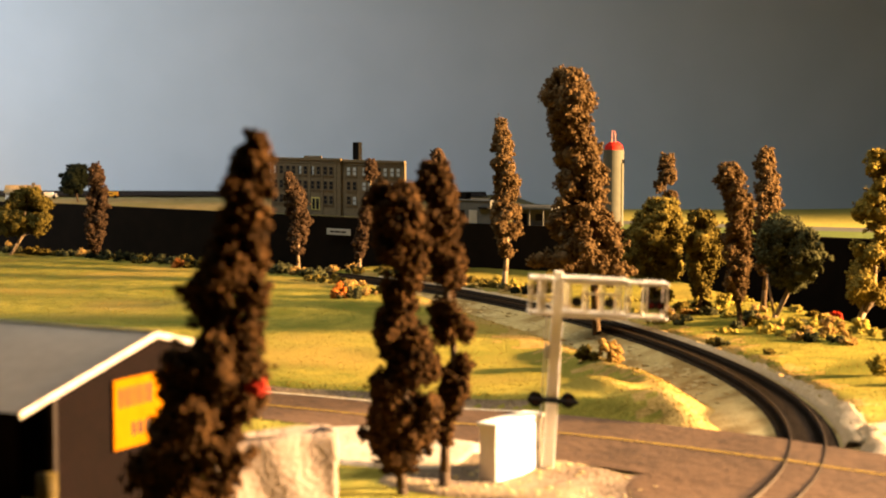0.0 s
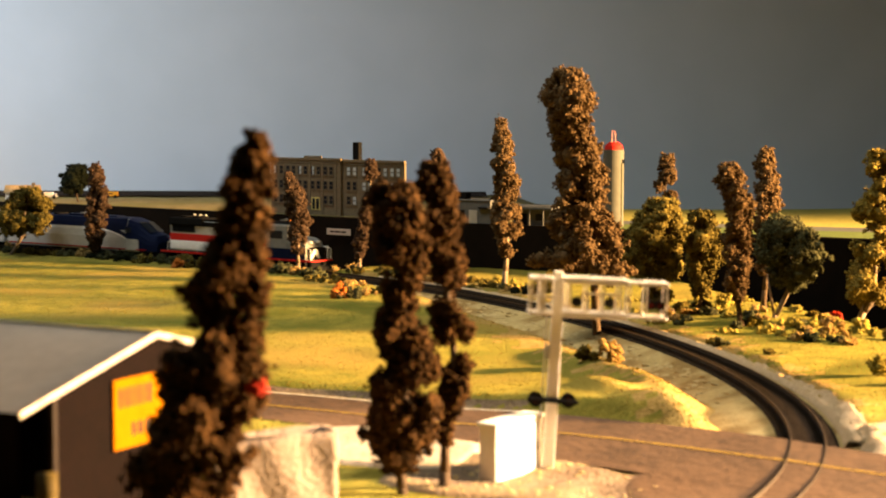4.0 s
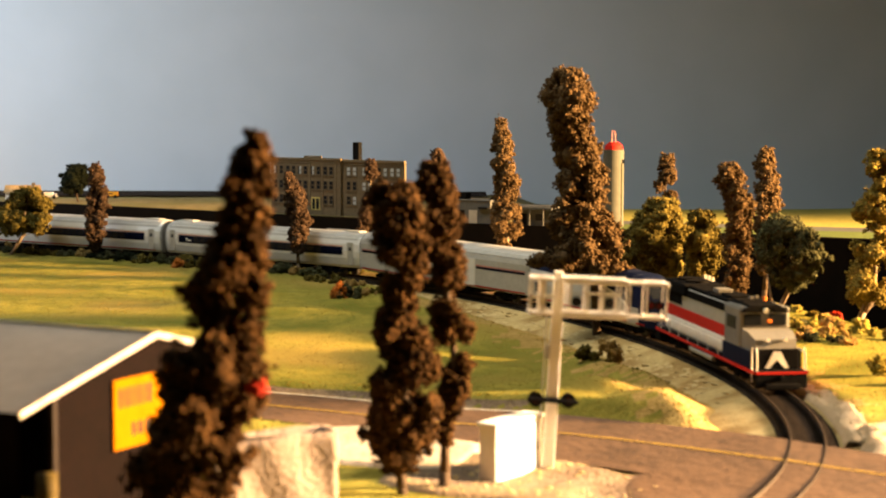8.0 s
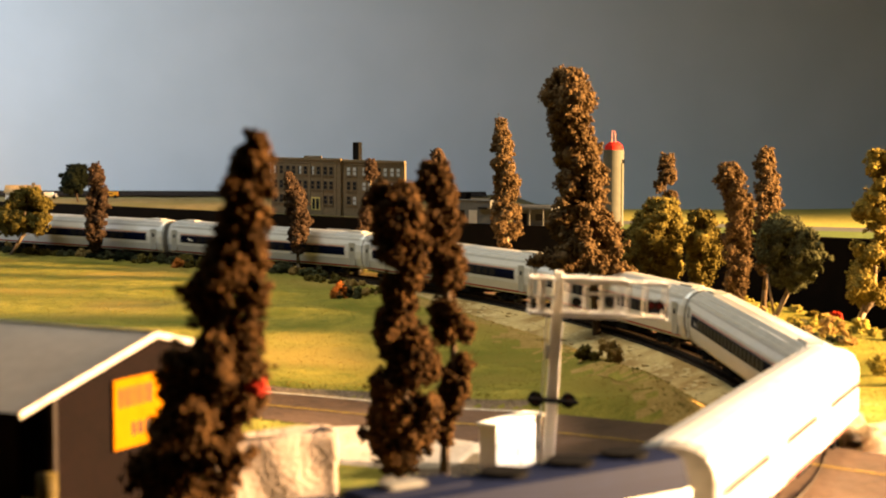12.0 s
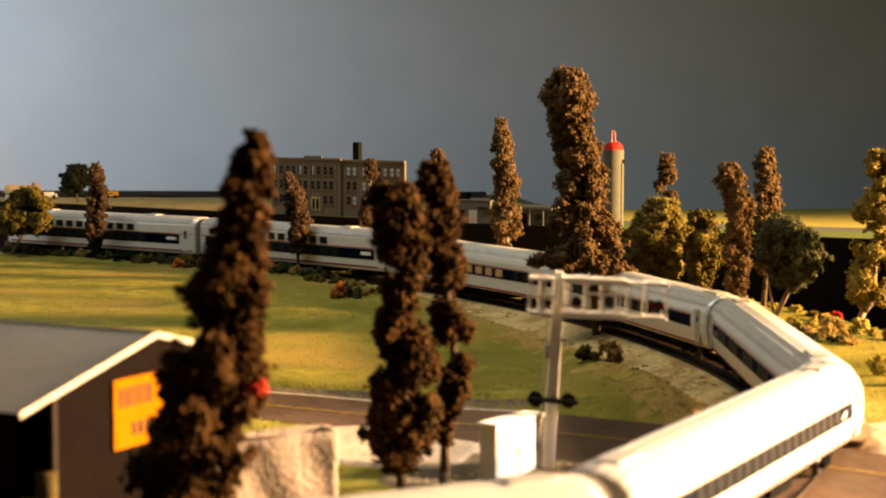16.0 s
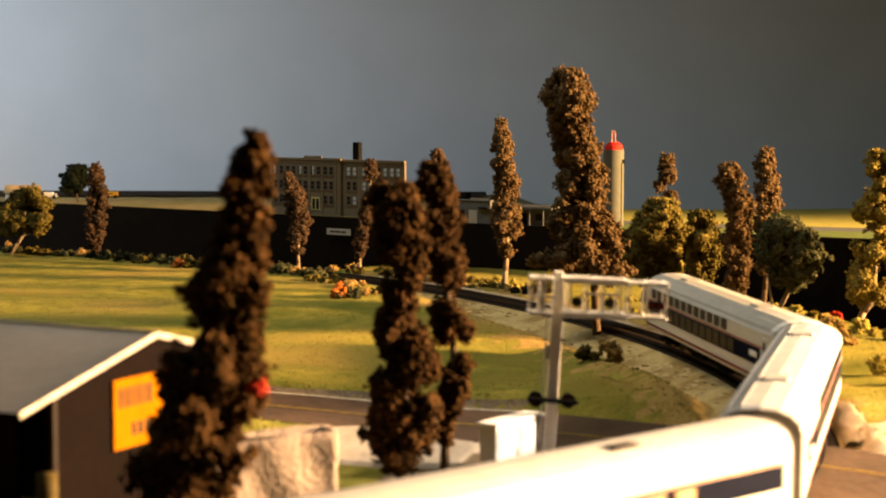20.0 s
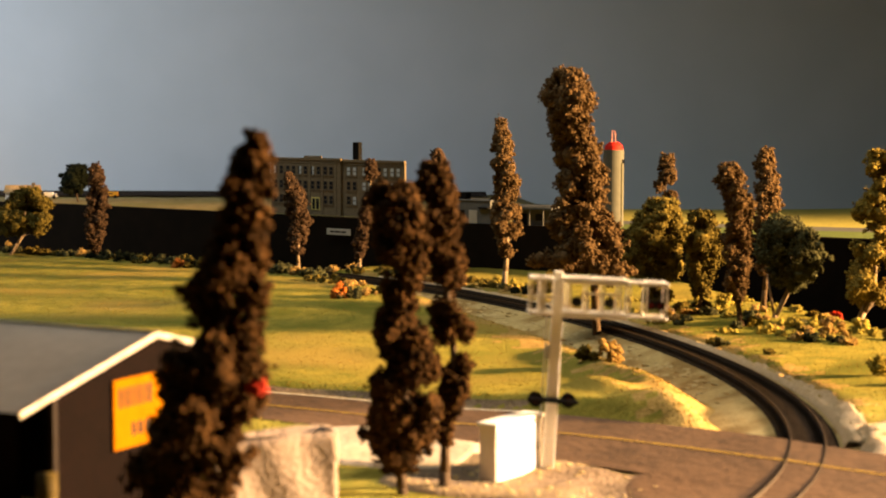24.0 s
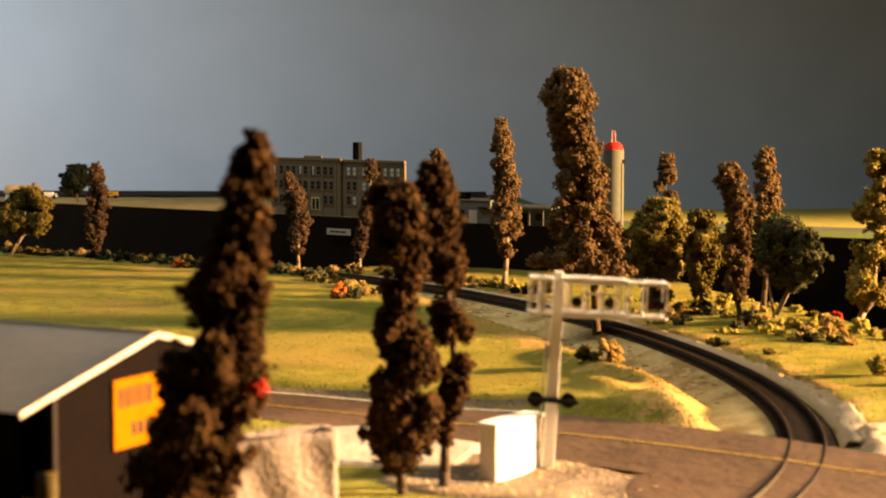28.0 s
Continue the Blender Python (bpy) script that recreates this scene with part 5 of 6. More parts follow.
def plaster_bin():
    t = thing("concrete_bin", -9.8, 70.75, -0.6, 22, "rough pale plaster bin with an open dark top", "bin")
    rng = random.Random(5)
    bm = bmesh.new()
    n = 22
    W, D, H = 6.0, 1.7, 4.05
    loop = [(W * i / n, 0.0) for i in range(n + 1)] + [(W, D * i / 6) for i in range(1, 7)] + [(W - W * i / n, D) for i in range(1, n + 1)] + [(0, D - D * i / 6) for i in range(1, 6)]
    rows = []
    for k in range(13):
        z = H * k / 12
        row = []
        for x, y in loop:
            top = (0.16 * math.cos((x / W - 0.9) * 4.0) if k == 12 else 0) + 0.15 * (1 - x / W) * k / 12
            cx, cy = x - W / 2, y - D / 2
            f = 1 + 0.012 * rng.uniform(-1, 1)
            corner = 0.25 * (abs(cx) / (W / 2)) ** 6 * (abs(cy) / (D / 2)) ** 4
            row.append(bm.verts.new((W / 2 + cx * f * (1 - corner * 0.12), D / 2 + cy * f + 0.06 * math.sin(x * 2.3 + z) * (1 if cy < 0 else 0), z + top + 0.03 * rng.uniform(-1, 1) * (k > 0))))
        rows.append(row)
    inner = [bm.verts.new((W / 2 + (v.co.x - W / 2) * 0.93, D / 2 + (v.co.y - D / 2) * 0.80, v.co.z - 0.03)) for v in rows[-1]]
    deep = [bm.verts.new((v.co.x, v.co.y, v.co.z - 1.6)) for v in inner]
    rows += [inner, deep]
    m = len(loop)
    for a, b in zip(rows[:-1], rows[1:]):
        for i in range(m):
            bm.faces.new((a[i], a[(i + 1) % m], b[(i + 1) % m], b[i]))
    bm.faces.new(deep)
    part("wall", bm, "plaster_rough", t, smooth=True)
    # Dark block just under the rim paints the shade inside the bin.
    part("fill", nb((0.2, W - 0.2, 0.2, D - 0.2, 3.2, 3.9)), "ballast", t, "dark block that stands for the shaded inside")


plaster_bin()


def patch(name, cx, cy, rx, ry, turn, lift, material, label, category, ragged=0.12, seed=0, zfun=height):
    """A ragged-edged sheet that lies on the ground."""
    rings, seg = 14, 72
    verts = []
    ca, sa = math.cos(radians(turn)), math.sin(radians(turn))
    for j in range(rings + 1):
        for i in range(seg):
            a = 2 * math.pi * i / seg
            edge = 1 + ragged * (math.sin(3 * a + seed) + 0.6 * math.sin(7 * a + 2 * seed) + 0.4 * math.sin(13 * a + seed))
            k = j / rings * edge
            c, s = math.cos(a), math.sin(a)
            q = (abs(c) ** 4 + abs(s) ** 4) ** -0.25
            x, y = c * rx * k * q, s * ry * k * q
            verts.append((cx + x * ca - y * sa, cy + x * sa + y * ca))
    X, Y = np.array(verts).T
    Z = zfun(X, Y) + lift
    Z[-seg:] -= abs(lift) + 0.05
    faces = [(j * seg + i, j * seg + (i + 1) % seg, (j + 1) * seg + (i + 1) % seg, (j + 1) * seg + i) for j in range(rings) for i in range(seg)]
    ob = new(name, pydata(name, np.stack([X, Y, Z], 1), faces, material, True))
    return tagged(ob, label, category, kind="structure")


patch("crossing_apron", 15.4, 78.3, 7.2, 7.4, 0, -0.012, "asphalt", "worn brown road apron at the level crossing", "road", 0.01, 3, road_z)
VERGE = patch("gravel_verge", 4.2, 81.2, 7.0, 5.0, -24, 0.16, "verge", "pale gravel verge under the signal mast", "gravel", 0.05, 1)
patch("concrete_pad", -3.2, 88.5, 5.2, 4.4, -14, 0.20, "concrete", "pale concrete parking pad beside the road", "pavement", 0.0, 2)
SHOULDER = patch("gravel_shoulder", 25.5, 90.5, 4.6, 6.0, -20, 0.12, "gravel", "pale gravel shoulder beside the crossing", "gravel", 0.08, 4)


# ---- raised back bench ----
def factory():
    t = thing("factory_building", -20.0, 207.8, PZ, -35, "four-storey tan brick factory building with many sash windows", "building")
    W, H, D = 19.0, 6.35, 1.3
    split = 10.3
    part("wall", nb((0, split, 0, D, -0.2, H), bevel=0.03), "brick", t)
    part("wing_wall", nb((split, W, 0.35, 0.62, -0.2, H - 0.1), bevel=0.03), "brick", t)
    part("cornice", nb((-0.12, split + 0.1, -0.16, 0.2, H - 0.15, H + 0.12), (-0.06, split, -0.08, 0.1, H - 0.5, H - 0.4), bevel=0.03), "brick", t)
    part("wing_cornice", nb((split + 0.1, W + 0.06, 0.18, 0.5, H - 0.3, H + 0.0), (split, W + 0.05, 0.26, 0.4, H - 0.62, H - 0.52), bevel=0.03), "brick", t)
    part("parapet", nb((5.0, 7.4, -0.1, 0.3, H + 0.1, H + 0.35), bevel=0.04), "brick", t)
    part("chimney", nb((11.5, 12.35, 0.66, 1.3, H - 0.6, H + 1.95), bevel=0.04), "black", t)
    frame = mesh_of(nb((-0.30, -0.25, -0.02, 0.05, -0.5, 0.5), (0.25, 0.30, -0.02, 0.05, -0.5, 0.5), (-0.3, 0.3, -0.02, 0.05, -0.5, -0.44), (-0.3, 0.3, -0.02, 0.05, 0.44, 0.5), (-0.28, 0.28, -0.02, 0.04, -0.03, 0.03)), "brick")
    dark = mesh_of(nb((-0.27, 0.27, 0.0, 0.03, -0.47, 0.47)), "glass")
    # Pale plates stand in for sky showing through the windows.
    pale = mesh_of(nb((-0.24, 0.04, -0.015, 0.0, -0.44, 0.44)), "blind")
    paler = mesh_of(nb((-0.22, 0.22, -0.015, 0.0, -0.44, -0.06), (-0.22, 0.22, -0.015, 0.0, 0.04, 0.42)), "blind")
    sill = mesh_of(nb((-0.34, 0.34, -0.1, 0.06, -0.58, -0.5)), "brick")
    rng = random.Random(3)
    cols = [(x + dx, 0.0, False) for x in (0.75, 2.6, 4.35, 6.25, 8.1) for dx in (0.0, 0.85)] + [(x + dx, 0.35, True) for x in (11.2, 13.4, 15.5, 17.3) for dx in (0.0, 0.85)]
    for r, z in enumerate((5.05, 3.4, 1.75)):
        for x, y, wing in cols:
            if r == 2 and 6.0 < x < 7.3:
                continue
            w = part("window", frame, "brick", t, at=at(x, y - 0.05, z))
            part("pane", dark, "glass", w, at=at(0, 0.0, 0))
            part("sill", sill, "brick", w)
            if (wing and rng.random() < 0.8) or rng.random() < 0.35:
                part("blind", paler if wing else pale, "blind", w, at=at(0, -0.004, 0) if wing else at(0.2 * (rng.random() < 0.5), -0.004, 0))
    door = part("door", nb((6.1, 7.3, -0.08, 0.0, 0.55, 2.0)), "doorframe", t, "pale yellow door frame")
    for x in (6.22, 6.78):
        part("door_leaf", nb((x, x + 0.42, -0.1, -0.08, 0.65, 1.85)), "glass", door)
    for x in (0.2, 2.15, 3.95, 5.8, 7.65, 9.6):
        part("pilaster", nb((x - 0.12, x + 0.12, -0.07, 0.0, 0, H - 0.5)), "brick", t)


M["blind"] = mat("sky_pane_pale", (0.40, 0.43, 0.445), None, 100, 0.6)
M["doorframe"] = mat("pale_yellow_paint", (0.50, 0.45, 0.16), None, 100, 0.7)
factory()


def silo():
    t = thing("water_tower", 17.7, 186.0, PZ - 0.4, 0, "grey-green cylindrical tower with red cap and antennas", "tower")
    bm = rods([((0, 0, 0), (0, 0, 8.3), 1.08)], 28)
    part("shaft", bm, "tower", t, smooth=False)
    part("band", rods([((0, 0, 1.3), (0, 0, 1.5), 1.11), ((0, 0, 0), (0, 0, 0.5), 1.12)], 28), "tower", t)
    part("red_cap", rods([((0, 0, 8.3), (0, 0, 8.75), 0.98, 0.9), ((0, 0, 8.75), (0, 0, 9.1), 0.88, 0.45)], 28), "red", t, "red cap")
    for dx in (-0.22, 0.2):
        part("antenna", rods([((dx, 0, 9.0), (dx * 0.6, 0, 10.3), 0.05, 0.025)], 6), "pink", t)
    part("emblem_panel", nb((0.55, 1.06, -0.72, -0.5, 6.9, 7.3)), "black", t, "small black panel")
    part("ladder", rods([((0.78, -0.78, 0.4), (0.78, -0.78, 6.9), 0.06)], 6), "darkgreen", t)


silo()


def plain_building(name, x, y, rz, w, d, h, material, label, extra=()):
    t = thing(name, x, y, PZ, rz, label, "building")
    part("wall", nb((0, w, 0, d, -0.1, h), bevel=0.03), material, t)
    part("roof", nb((-0.1, w + 0.1, -0.1, d + 0.1, h, h + 0.14), bevel=0.03), "greywall", t)
    for b in extra:
        part(b[0], nb(b[1:7], bevel=0.02), b[7], t)
    return t


plain_building("warehouse", 1.0, 190.5, -30, 4.6, 3.0, 2.35, "greywall", "low grey flat-roofed warehouse on the raised bench",
               [("roof_unit", 0.0, 1.35, 0.6, 1.6, 2.45, 3.15, "black"), ("bay_door", 0.5, 1.5, -0.05, 0.02, 0, 1.4, "black"), ("bay_door", 2.0, 3.0, -0.05, 0.02, 0, 1.4, "greycar"), ("canopy", 3.3, 4.5, -0.4, 0.0, 1.6, 1.75, "black")])
plain_building("depot_building", 7.4, 187.5, -30, 4.8, 2.5, 1.9, "greywall", "low grey depot with pale roof edge on the raised bench",
               [("canopy", -0.1, 4.9, -0.9, 0.0, 1.7, 1.95, "greywall"), ("post", 0.6, 0.7, -0.8, -0.7, 0, 1.7, "greywall"), ("post", 2.2, 2.3, -0.8, -0.7, 0, 1.7, "greywall"), ("post", 3.8, 3.9, -0.8, -0.7, 0, 1.7, "greywall"), ("door", 1.0, 1.6, -0.06, 0.0, 0, 1.2, "black"), ("window", 2.6, 3.4, -0.06, 0.0, 0.5, 1.2, "glass")])


def cottage():
    t = thing("cottage", -57.8, 236.0, PZ, 5, "small cream cottage with brown gabled roof", "house")
    part("wall", nb((0, 4.2, 0, 2.4, 0, 0.95), bevel=0.02), "trim", t)
    bm = bmesh.new()
    vs = [bm.verts.new(p) for p in ((-0.2, -0.3, 0.9), (4.4, -0.3, 0.9), (4.4, 1.2, 1.85), (-0.2, 1.2, 1.85), (-0.2, 2.7, 0.9), (4.4, 2.7, 0.9))]
    bm.faces.new((vs[0], vs[1], vs[2], vs[3]))
    bm.faces.new((vs[3], vs[2], vs[5], vs[4]))
    bm.faces.new((vs[0], vs[3], vs[4]))
    bm.faces.new((vs[1], vs[5], vs[2]))
    bm.faces.new((vs[0], vs[4], vs[5], vs[1]))
    part("roof", bm, "tan", t)
    part("chimney", nb((3.3, 3.7, 0.9, 1.3, 1.5, 2.15)), "brick", t)
    for x in (0.5, 1.6, 3.0):
        part("window", nb((x, x + 0.5, -0.04, 0.0, 0.35, 0.75)), "glass", t)


cottage()


def vehicle(name, x, y, rz, L, h, body, label, cab=True, z=PZ):
    t = thing(name, x, y, z, rz, label, "vehicle")
    part("body", nb((0, L * (0.68 if cab else 1), -0.5, 0.5, 0.22, h), bevel=0.06), body, t)
    if cab:
        part("cab", nb((L * 0.7, L, -0.48, 0.48, 0.2, h * 0.75), bevel=0.1), body, t)
        part("windscreen", nb((L * 0.98, L * 1.005, -0.4, 0.4, h * 0.42, h * 0.68)), "glass", t)
    part("side_window", nb((L * 0.1, L * (0.6 if not cab else 0.9), -0.52, -0.49, h * 0.58, h * 0.78)) if not cab else nb((L * 0.78, L * 0.92, -0.5, -0.47, h * 0.45, h * 0.65)), "glass", t)
    for wx in (L * 0.18, L * 0.82):
        for sd in (-1, 1):
            part("wheel", rods([((wx, sd * 0.4, 0.22), (wx, sd * 0.54, 0.22), 0.22)], 12), "black", t)
    return t


M["busyellow"] = mat("bus_yellow_paint", (0.52, 0.27, 0.025), (0.46, 0.23, 0.02), 90, 0.5)
vehicle("box_truck", -53.2, 238.5, 0, 1.7, 0.85, "white", "small white box truck on the raised field")
vehicle("school_bus", -45.3, 240.5, 0, 1.55, 0.85, "busyellow", "small yellow bus on the raised field", False)
vehicle("parked_car", -58.6, 241, 0, 1.6, 0.6, "white", "small white car on the raised field", False)

sign = new("fascia_sign", mesh_of(nb((0, 3.4, -0.06, 0, -0.35, 0.35), bevel=0.02), "greycar"))
sign.matrix_basis = at(-12.95, 199.05, 3.15, 0, 0, -35.8)
tagged(sign, "small pale sign with unreadable lettering on the fascia", "sign")
for i, (a, b) in enumerate(((0.5, 1.1), (1.2, 2.0), (2.1, 2.8))):
    part("letter_bar", nb((a, b, -0.075, -0.06, -0.1, 0.1)), "signink", sign)

# ---- bushes ----
rng = random.Random(8)
kinds = ["darkgreen", "darkgreen", "olive", "black_green", "olive", "darkgreen", "tan"]
for i in range(46):
    s = -52 + i * 1.75 + rng.uniform(-0.5, 0.5)
    x, y, th = track(s)
    o = rng.uniform(3.1, 4.8)
    k = rng.choice(kinds)
    bush(x + o * math.sin(th), y - o * math.cos(th), rng.uniform(1.6, 3.0), rng.uniform(0.8, 1.5), k, 400 + i, {"darkgreen": "low dark green bush beside the track", "olive": "low olive bush beside the track", "black_green": "low blackish bush beside the track", "tan": "low dry tan bush beside the track"}[k], 0.26, "line of bushes")


for i in range(26):
    s = 12 + i * 1.5 + rng.uniform(-0.5, 0.5)
    x, y, th = track(s)
    o = -rng.uniform(2.7, 5.5)
    k = rng.choice(["darkgreen", "olive", "tan", "black_green"])
    bush(x + o * math.sin(th), y - o * math.cos(th), rng.uniform(1.2, 2.2), rng.uniform(0.5, 1.0), k, 480 + i, {"darkgreen": "low dark green scrub behind the track", "olive": "low olive scrub behind the track", "black_green": "low blackish scrub behind the track", "tan": "low dry tan scrub behind the track"}[k], 0.22, "line of bushes")


def px_bushes():
    """Low bushes: x, y, width, height, foliage."""
    rows = [(-28.2, 189.5, 1.9, 1.1, "orange"), (-8.4, 158.5, 3.0, 1.3, "darkgreen"), (-9.3, 158.0, 1.4, 1.7, "orange"), (-7.2, 160.0, 2.4, 1.0, "tan"), (-10.6, 172, 2.6, 0.9, "olive"), (-8.6, 168, 2.4, 0.9, "tan"), (-12.5, 174.5, 2.2, 1.0, "olive"), (-6.0, 163, 2.0, 0.9, "olive"),
            (3.0, 172.5, 2.0, 0.8, "olive"), (5.2, 171, 1.6, 0.9, "yellowgreen"), (7.0, 166.5, 2.2, 1.3, "yellowgreen"), (8.6, 164.0, 1.8, 0.8, "tan"), (1.2, 176.0, 2.2, 1.3, "darkgreen"), (9.4, 163.5, 2.4, 2.6, "olive"),
            (11.3, 121.5, 1.7, 2.0, "tan"), (10.1, 122.0, 1.6, 1.5, "olive"),
            (21.8, 152.0, 2.2, 1.7, "yellowgreen"), (24.0, 150.0, 2.7, 2.3, "yellowgreen"), (20.0, 149.5, 1.5, 1.5, "olive"), (22.2, 146.0, 1.4, 0.7, "darkgreen"), (26.0, 146.5, 1.5, 1.2, "tan"), (26.7, 137.0, 2.6, 1.3, "yellowgreen"),
            (27.3, 133.0, 1.8, 1.1, "tan"), (26.5, 128.5, 1.4, 1.2, "black_green"), (28.6, 131.0, 3.0, 2.4, "tan"), (32.0, 145.0, 0.9, 0.8, "redflower"), (31.5, 133.5, 2.2, 1.7, "yellowgreen"), (27.4, 112.0, 2.2, 2.3, "yellowgreen"), (28.0, 108.5, 1.8, 1.3, "black_green"),
            (24.6, 134.5, 2.2, 1.2, "yellowgreen"), (29.2, 147.0, 1.4, 0.9, "yellowgreen"), (30.2, 145.0, 1.2, 0.9, "olive"), (22.6, 137.5, 1.0, 0.7, "darkgreen"), (24.3, 138.5, 1.5, 1.0, "yellowgreen"), (29.0, 127.5, 1.7, 0.8, "tan"), (19.7, 143.0, 1.0, 0.6, "darkgreen"),
            (28.0, 136.0, 1.6, 1.0, "yellowgreen"), (30.3, 138.0, 1.6, 1.1, "yellowgreen"), (25.3, 142.0, 1.6, 1.0, "tan"), (22.9, 143.5, 1.4, 0.9, "yellowgreen"), (30.6, 150.0 - 8, 1.3, 0.8, "tan"), (33.0, 130.0, 2.0, 1.6, "olive"), (27.6, 139.8, 1.5, 0.9, "yellowgreen"), (25.0, 132.0, 1.3, 0.8, "yellowgreen")]
    for i, (x, y, w, h, k) in enumerate(rows):
        what = {"orange": "small orange flowering bush", "darkgreen": "low dark green bush on grass", "tan": "dry tan bush on the grass", "olive": "low olive bush on the grass", "yellowgreen": "lit yellow-green bush on the lawn", "black_green": "dark round bush on the lawn", "redflower": "small red flowering bush on the lawn"}[k]
        if x > 19:
            w, h = 0.72 * w, 0.8 * h
        bush(x, y, w, h, k, 600 + i, what, 0.24, "scattered bushes")


px_bushes()
bush(15.7, 94.2, 0.8, 0.55, "darkgreen", 655, "small dark tuft on the gravel slope", 0.16, "scattered bushes", -1.05)
lrng = random.Random(31)
for i in range(34):
    y = lrng.uniform(122, 158)
    x = lrng.uniform(track(float(np.interp(y, [94, 170], [120, 40])))[0] + 3.6, float(edge_x(np.array(y))) - 0.8)
    k = lrng.choice(["yellowgreen", "yellowgreen", "tan", "olive", "darkgreen", "tan"])
    bush(x, y, lrng.uniform(0.7, 1.7), lrng.uniform(0.4, 1.0), k, 700 + i, {"tan": "dry tan tuft on the lawn", "olive": "low olive tuft on the lawn", "yellowgreen": "small yellow-green tuft on the lawn", "darkgreen": "small dark green tuft on the lawn"}[k], 0.2, "lawn tufts")
bush(-6.2, 59.3, 0.4, 0.85, "redflower", 301, "tuft of red flock caught in the dark tree", 0.17, "scattered bushes", 7.4)
# ---- ties of the track, laid last ----
TIE = mesh_of(nb((-0.14, 0.14, -1.32, 1.32, -0.32, -0.2), bevel=0.015), "tie")
trng = random.Random(2)
for i in range(300):
    s = -38 + i * 0.66
    if s > 128.5:
        break
    x, y, th = track(s)
    part("tie", TIE, "tie", RAILWAY, at=at(x, y, 0.0, 0, 0, math.degrees(th) + trng.uniform(-1.5, 1.5)))

# ---- loose stones on the embankment's inner slope ----
STONES = []
for k in range(6):
    vs, fs = clump_shape(2, 0.10, 70 + k)
    STONES.append(pydata("stone", vs * np.array((0.42, 0.33, 0.06)), [tuple(int(i) for i in f) for f in fs], "stone"))
for i in range(290):
    s = trng.uniform(40, 108)
    w = float(np.interp(s, [25, 60, 118, 135], [0.0, 1.0, 1.0, 0.0]))
    o = 2.0 + trng.random() ** 1.3 * 2.4 * max(0.3, w)
    x, y, th = track(s)
    sec = bed_section(s)
    z = float(np.interp(o, [q[0] for q in sec], [q[1] for q in sec]))
    ob = part("stone", STONES[i % 6], "stone", bed, at=at(x + o * math.sin(th), y - o * math.cos(th), z - 0.062, trng.uniform(-15, 15), trng.uniform(-15, 15), trng.uniform(0, 360)))
    k = trng.uniform(0.6, 1.25)
    ob.scale = (k, k, k)


# ---- pebbles on the gravel verge and the shoulder by the crossing ----
for ground_piece, cx, cy, rx, ry, lift in ((VERGE, 4.0, 81.0, 6.0, 4.2, 0.16), (SHOULDER, 25.5, 90.5, 4.2, 5.4, 0.12)):
    for i in range(110):
        a, q = trng.uniform(0, 6.283), math.sqrt(trng.random())
        x, y = cx + rx * q * math.cos(a), cy + ry * q * math.sin(a)
        k = trng.uniform(0.12, 0.42)
        ob = part("pebble", STONES[i % 6], "stone", ground_piece, at=at(x, y, on(x, y) + lift + 0.01, 0, 0, trng.uniform(0, 360)))
        ob.scale = (k, k, k * 2.4)


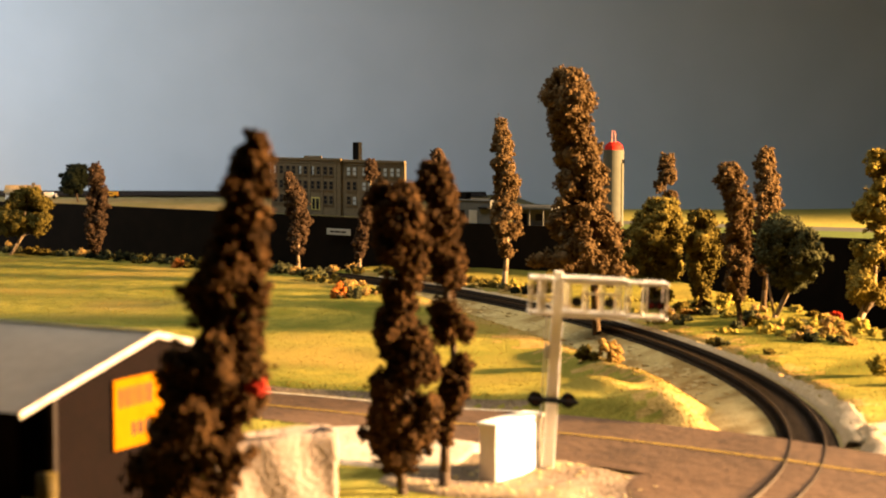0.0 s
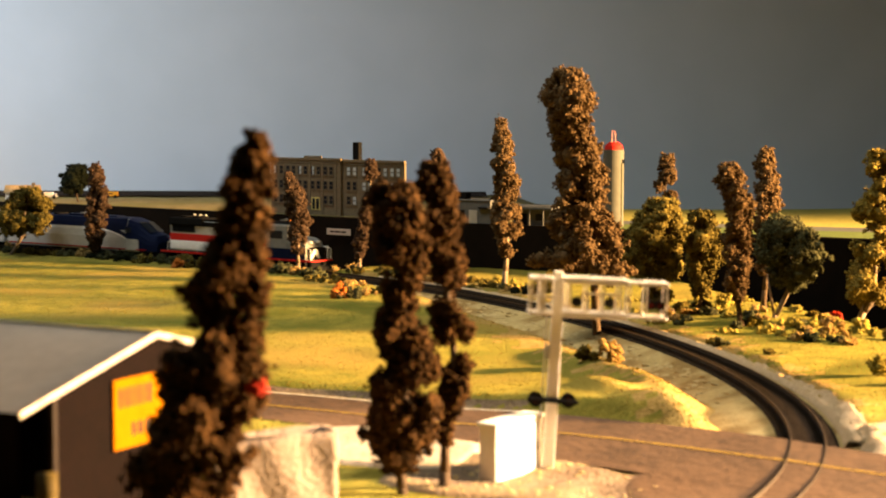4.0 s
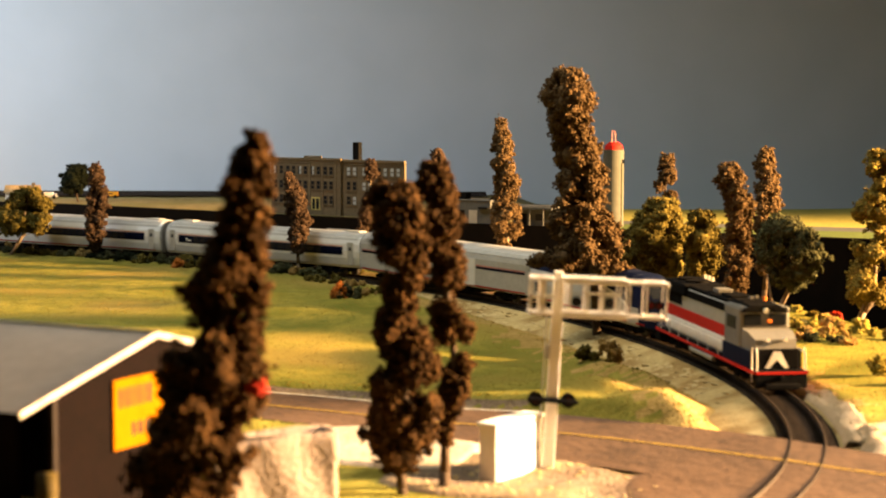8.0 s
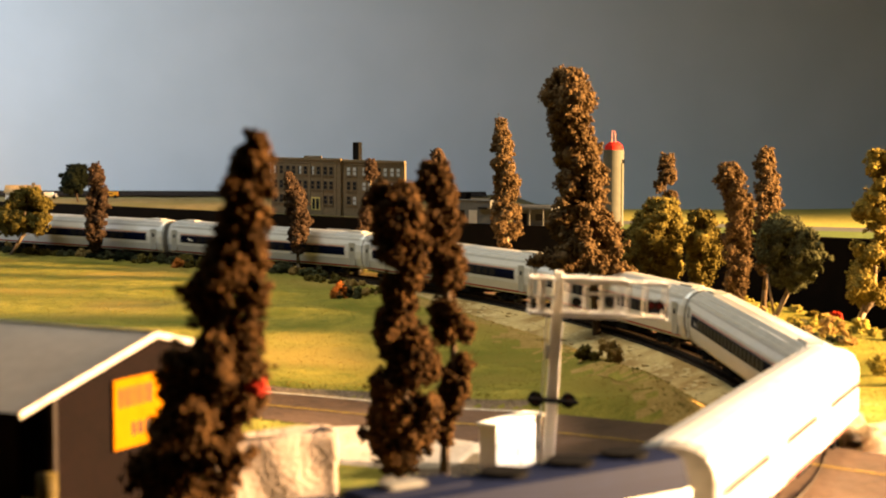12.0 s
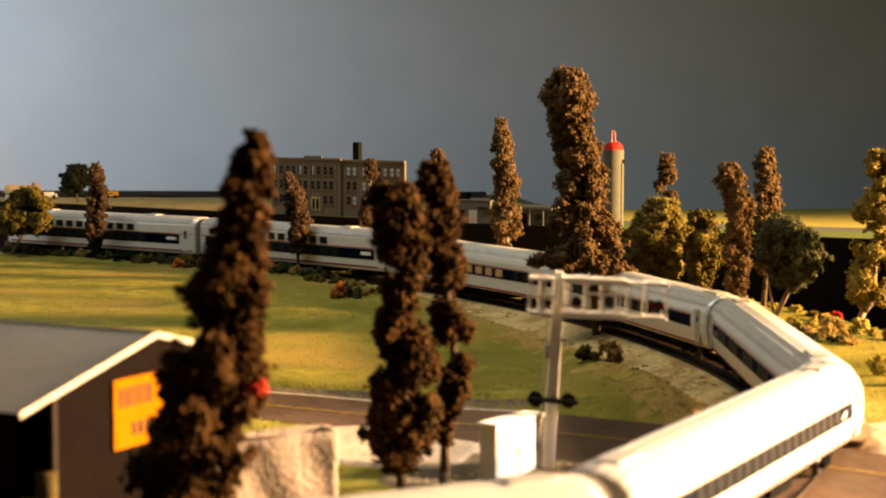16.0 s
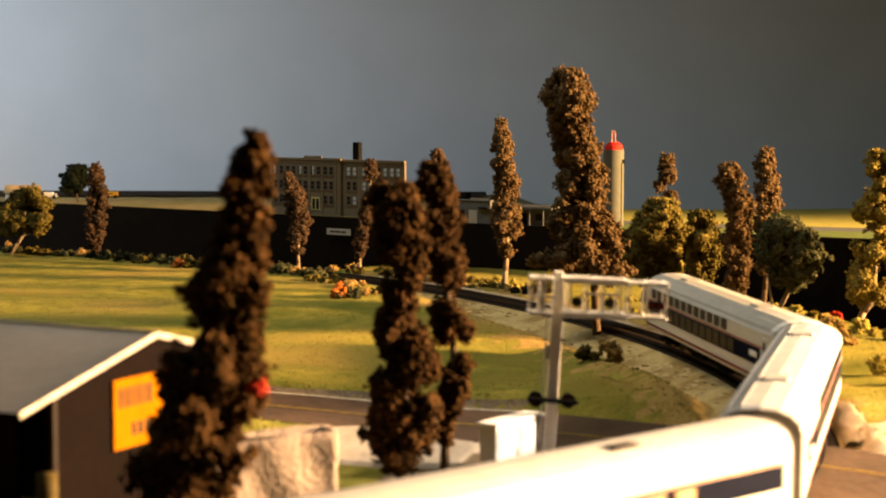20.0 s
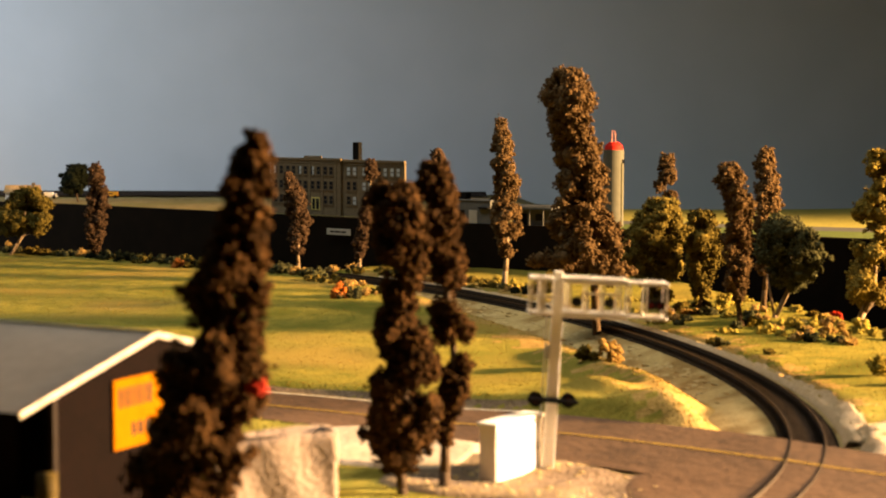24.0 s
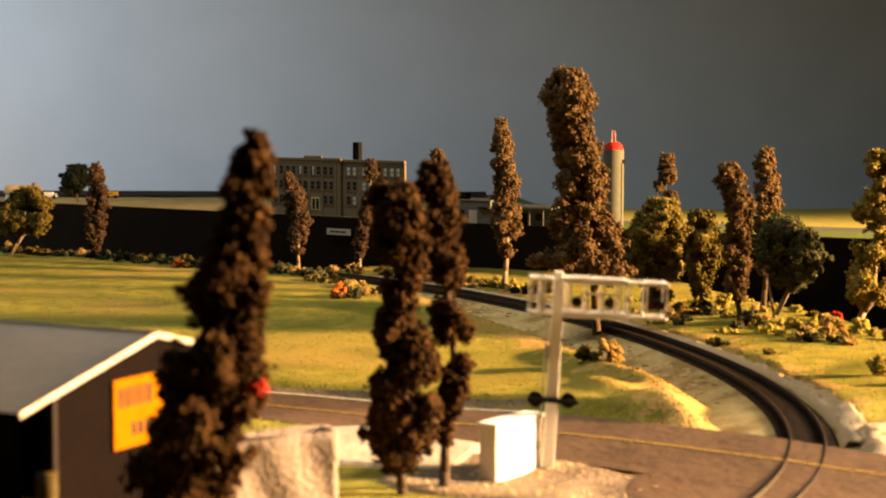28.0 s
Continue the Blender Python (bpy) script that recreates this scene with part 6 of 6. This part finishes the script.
# ---- grass: short tufts over the field and the lawn ----
def tufts():
    g = np.random.default_rng(9)
    n = 50000
    Y = 80 + 120 * g.random(n)
    X = -0.27 * Y + g.random(n) * 0.55 * Y
    td, ts = track_of(X, Y)
    rd, _ = road_of(X, Y)
    ok = (X < edge_x(Y) - 0.3) & (rd > 5.5) & (Y < wall_y(X) - 1) & np.where(td > 0, td > np.interp(ts, [25, 60, 118, 135], [2.7, 4.8, 4.8, 3.0]), -td > 2.9)
    ok &= ~((np.hypot((X - 5.6) / 1.3, Y - 81.6) < 5.2) | ((np.abs(X + 3.2) < 5.4) & (np.abs(Y - 88.5) < 5.2)))
    X, Y = X[ok], Y[ok]
    Z = height(X, Y)
    m = len(X)
    tall = 0.012 + 0.04 * g.random(m) ** 2
    V = np.empty((m, 3, 3, 3))
    for k in range(3):
        a = g.random(m) * 6.283
        w = 0.05 + 0.05 * g.random(m)
        V[:, k, 0] = np.stack([X + np.cos(a) * w, Y + np.sin(a) * w, Z - 0.03], 1)
        V[:, k, 1] = np.stack([X - np.cos(a) * w, Y - np.sin(a) * w, Z - 0.03], 1)
        b = g.random(m) * 6.283
        V[:, k, 2] = np.stack([X + np.cos(b) * 0.09, Y + np.sin(b) * 0.09, Z + tall], 1)
    V = V.reshape(-1, 3) * C
    F = np.arange(len(V))
    me = bpy.data.meshes.new("tufts")
    me.vertices.add(len(V))
    me.vertices.foreach_set("co", V.ravel())
    me.loops.add(len(F))
    me.loops.foreach_set("vertex_index", F)
    me.polygons.add(len(F) // 3)
    me.polygons.foreach_set("loop_start", np.arange(0, len(F), 3))
    me.update()
    me.validate()
    me.materials.append(M["tuft"])
    tagged(new("grass_tufts", me), "short yellow-green flock grass tufts", "grass", kind="stuff")


tufts()
# ---- motion of the train along the track ----
NT = [0, 2, 5, 8, 10, 12, 14, 16, 18, 20, 22, 24, 26, 28]
NS = [-60.5, -18.6, 44.3, 109.2, 153.9, 200.4, 248.8, 296.2, 345.7, 404.7, 465.0, 522.0, 578.0, 634.0]
NG = np.gradient(np.array(NS), np.array(NT, float))


def nose_at(t):
    i = int(np.clip(np.searchsorted(NT, t) - 1, 0, len(NT) - 2))
    h = NT[i + 1] - NT[i]
    u = (t - NT[i]) / h
    return (2 * u ** 3 - 3 * u * u + 1) * NS[i] + (u ** 3 - 2 * u * u + u) * h * NG[i] + (-2 * u ** 3 + 3 * u * u) * NS[i + 1] + (u ** 3 - u * u) * h * NG[i + 1]


def motions():
    for car, trucks, half, mid in CARS:
        rows, turns = [], {k: [] for k, _ in trucks}
        for j in range(113):
            t = j * 0.25
            s = nose_at(t) - mid
            fx, fy, ft = track(s + half)
            bx, by, bt = track(s - half)
            yaw = math.atan2(fy - by, fx - bx)
            rows.append((t, at((fx + bx) / 2, (fy + by) / 2, 0, 0, 0, math.degrees(yaw))))
            for k, _ in trucks:
                a = (ft if k > 0 else bt) - yaw
                a = (a + math.pi) % (2 * math.pi) - math.pi
                turns[k].append((t, at(k * half, 0, 0, 0, 0, math.degrees(a))))
        walk(car, rows)
        for k, ob in trucks:
            walk(ob, turns[k])


motions()
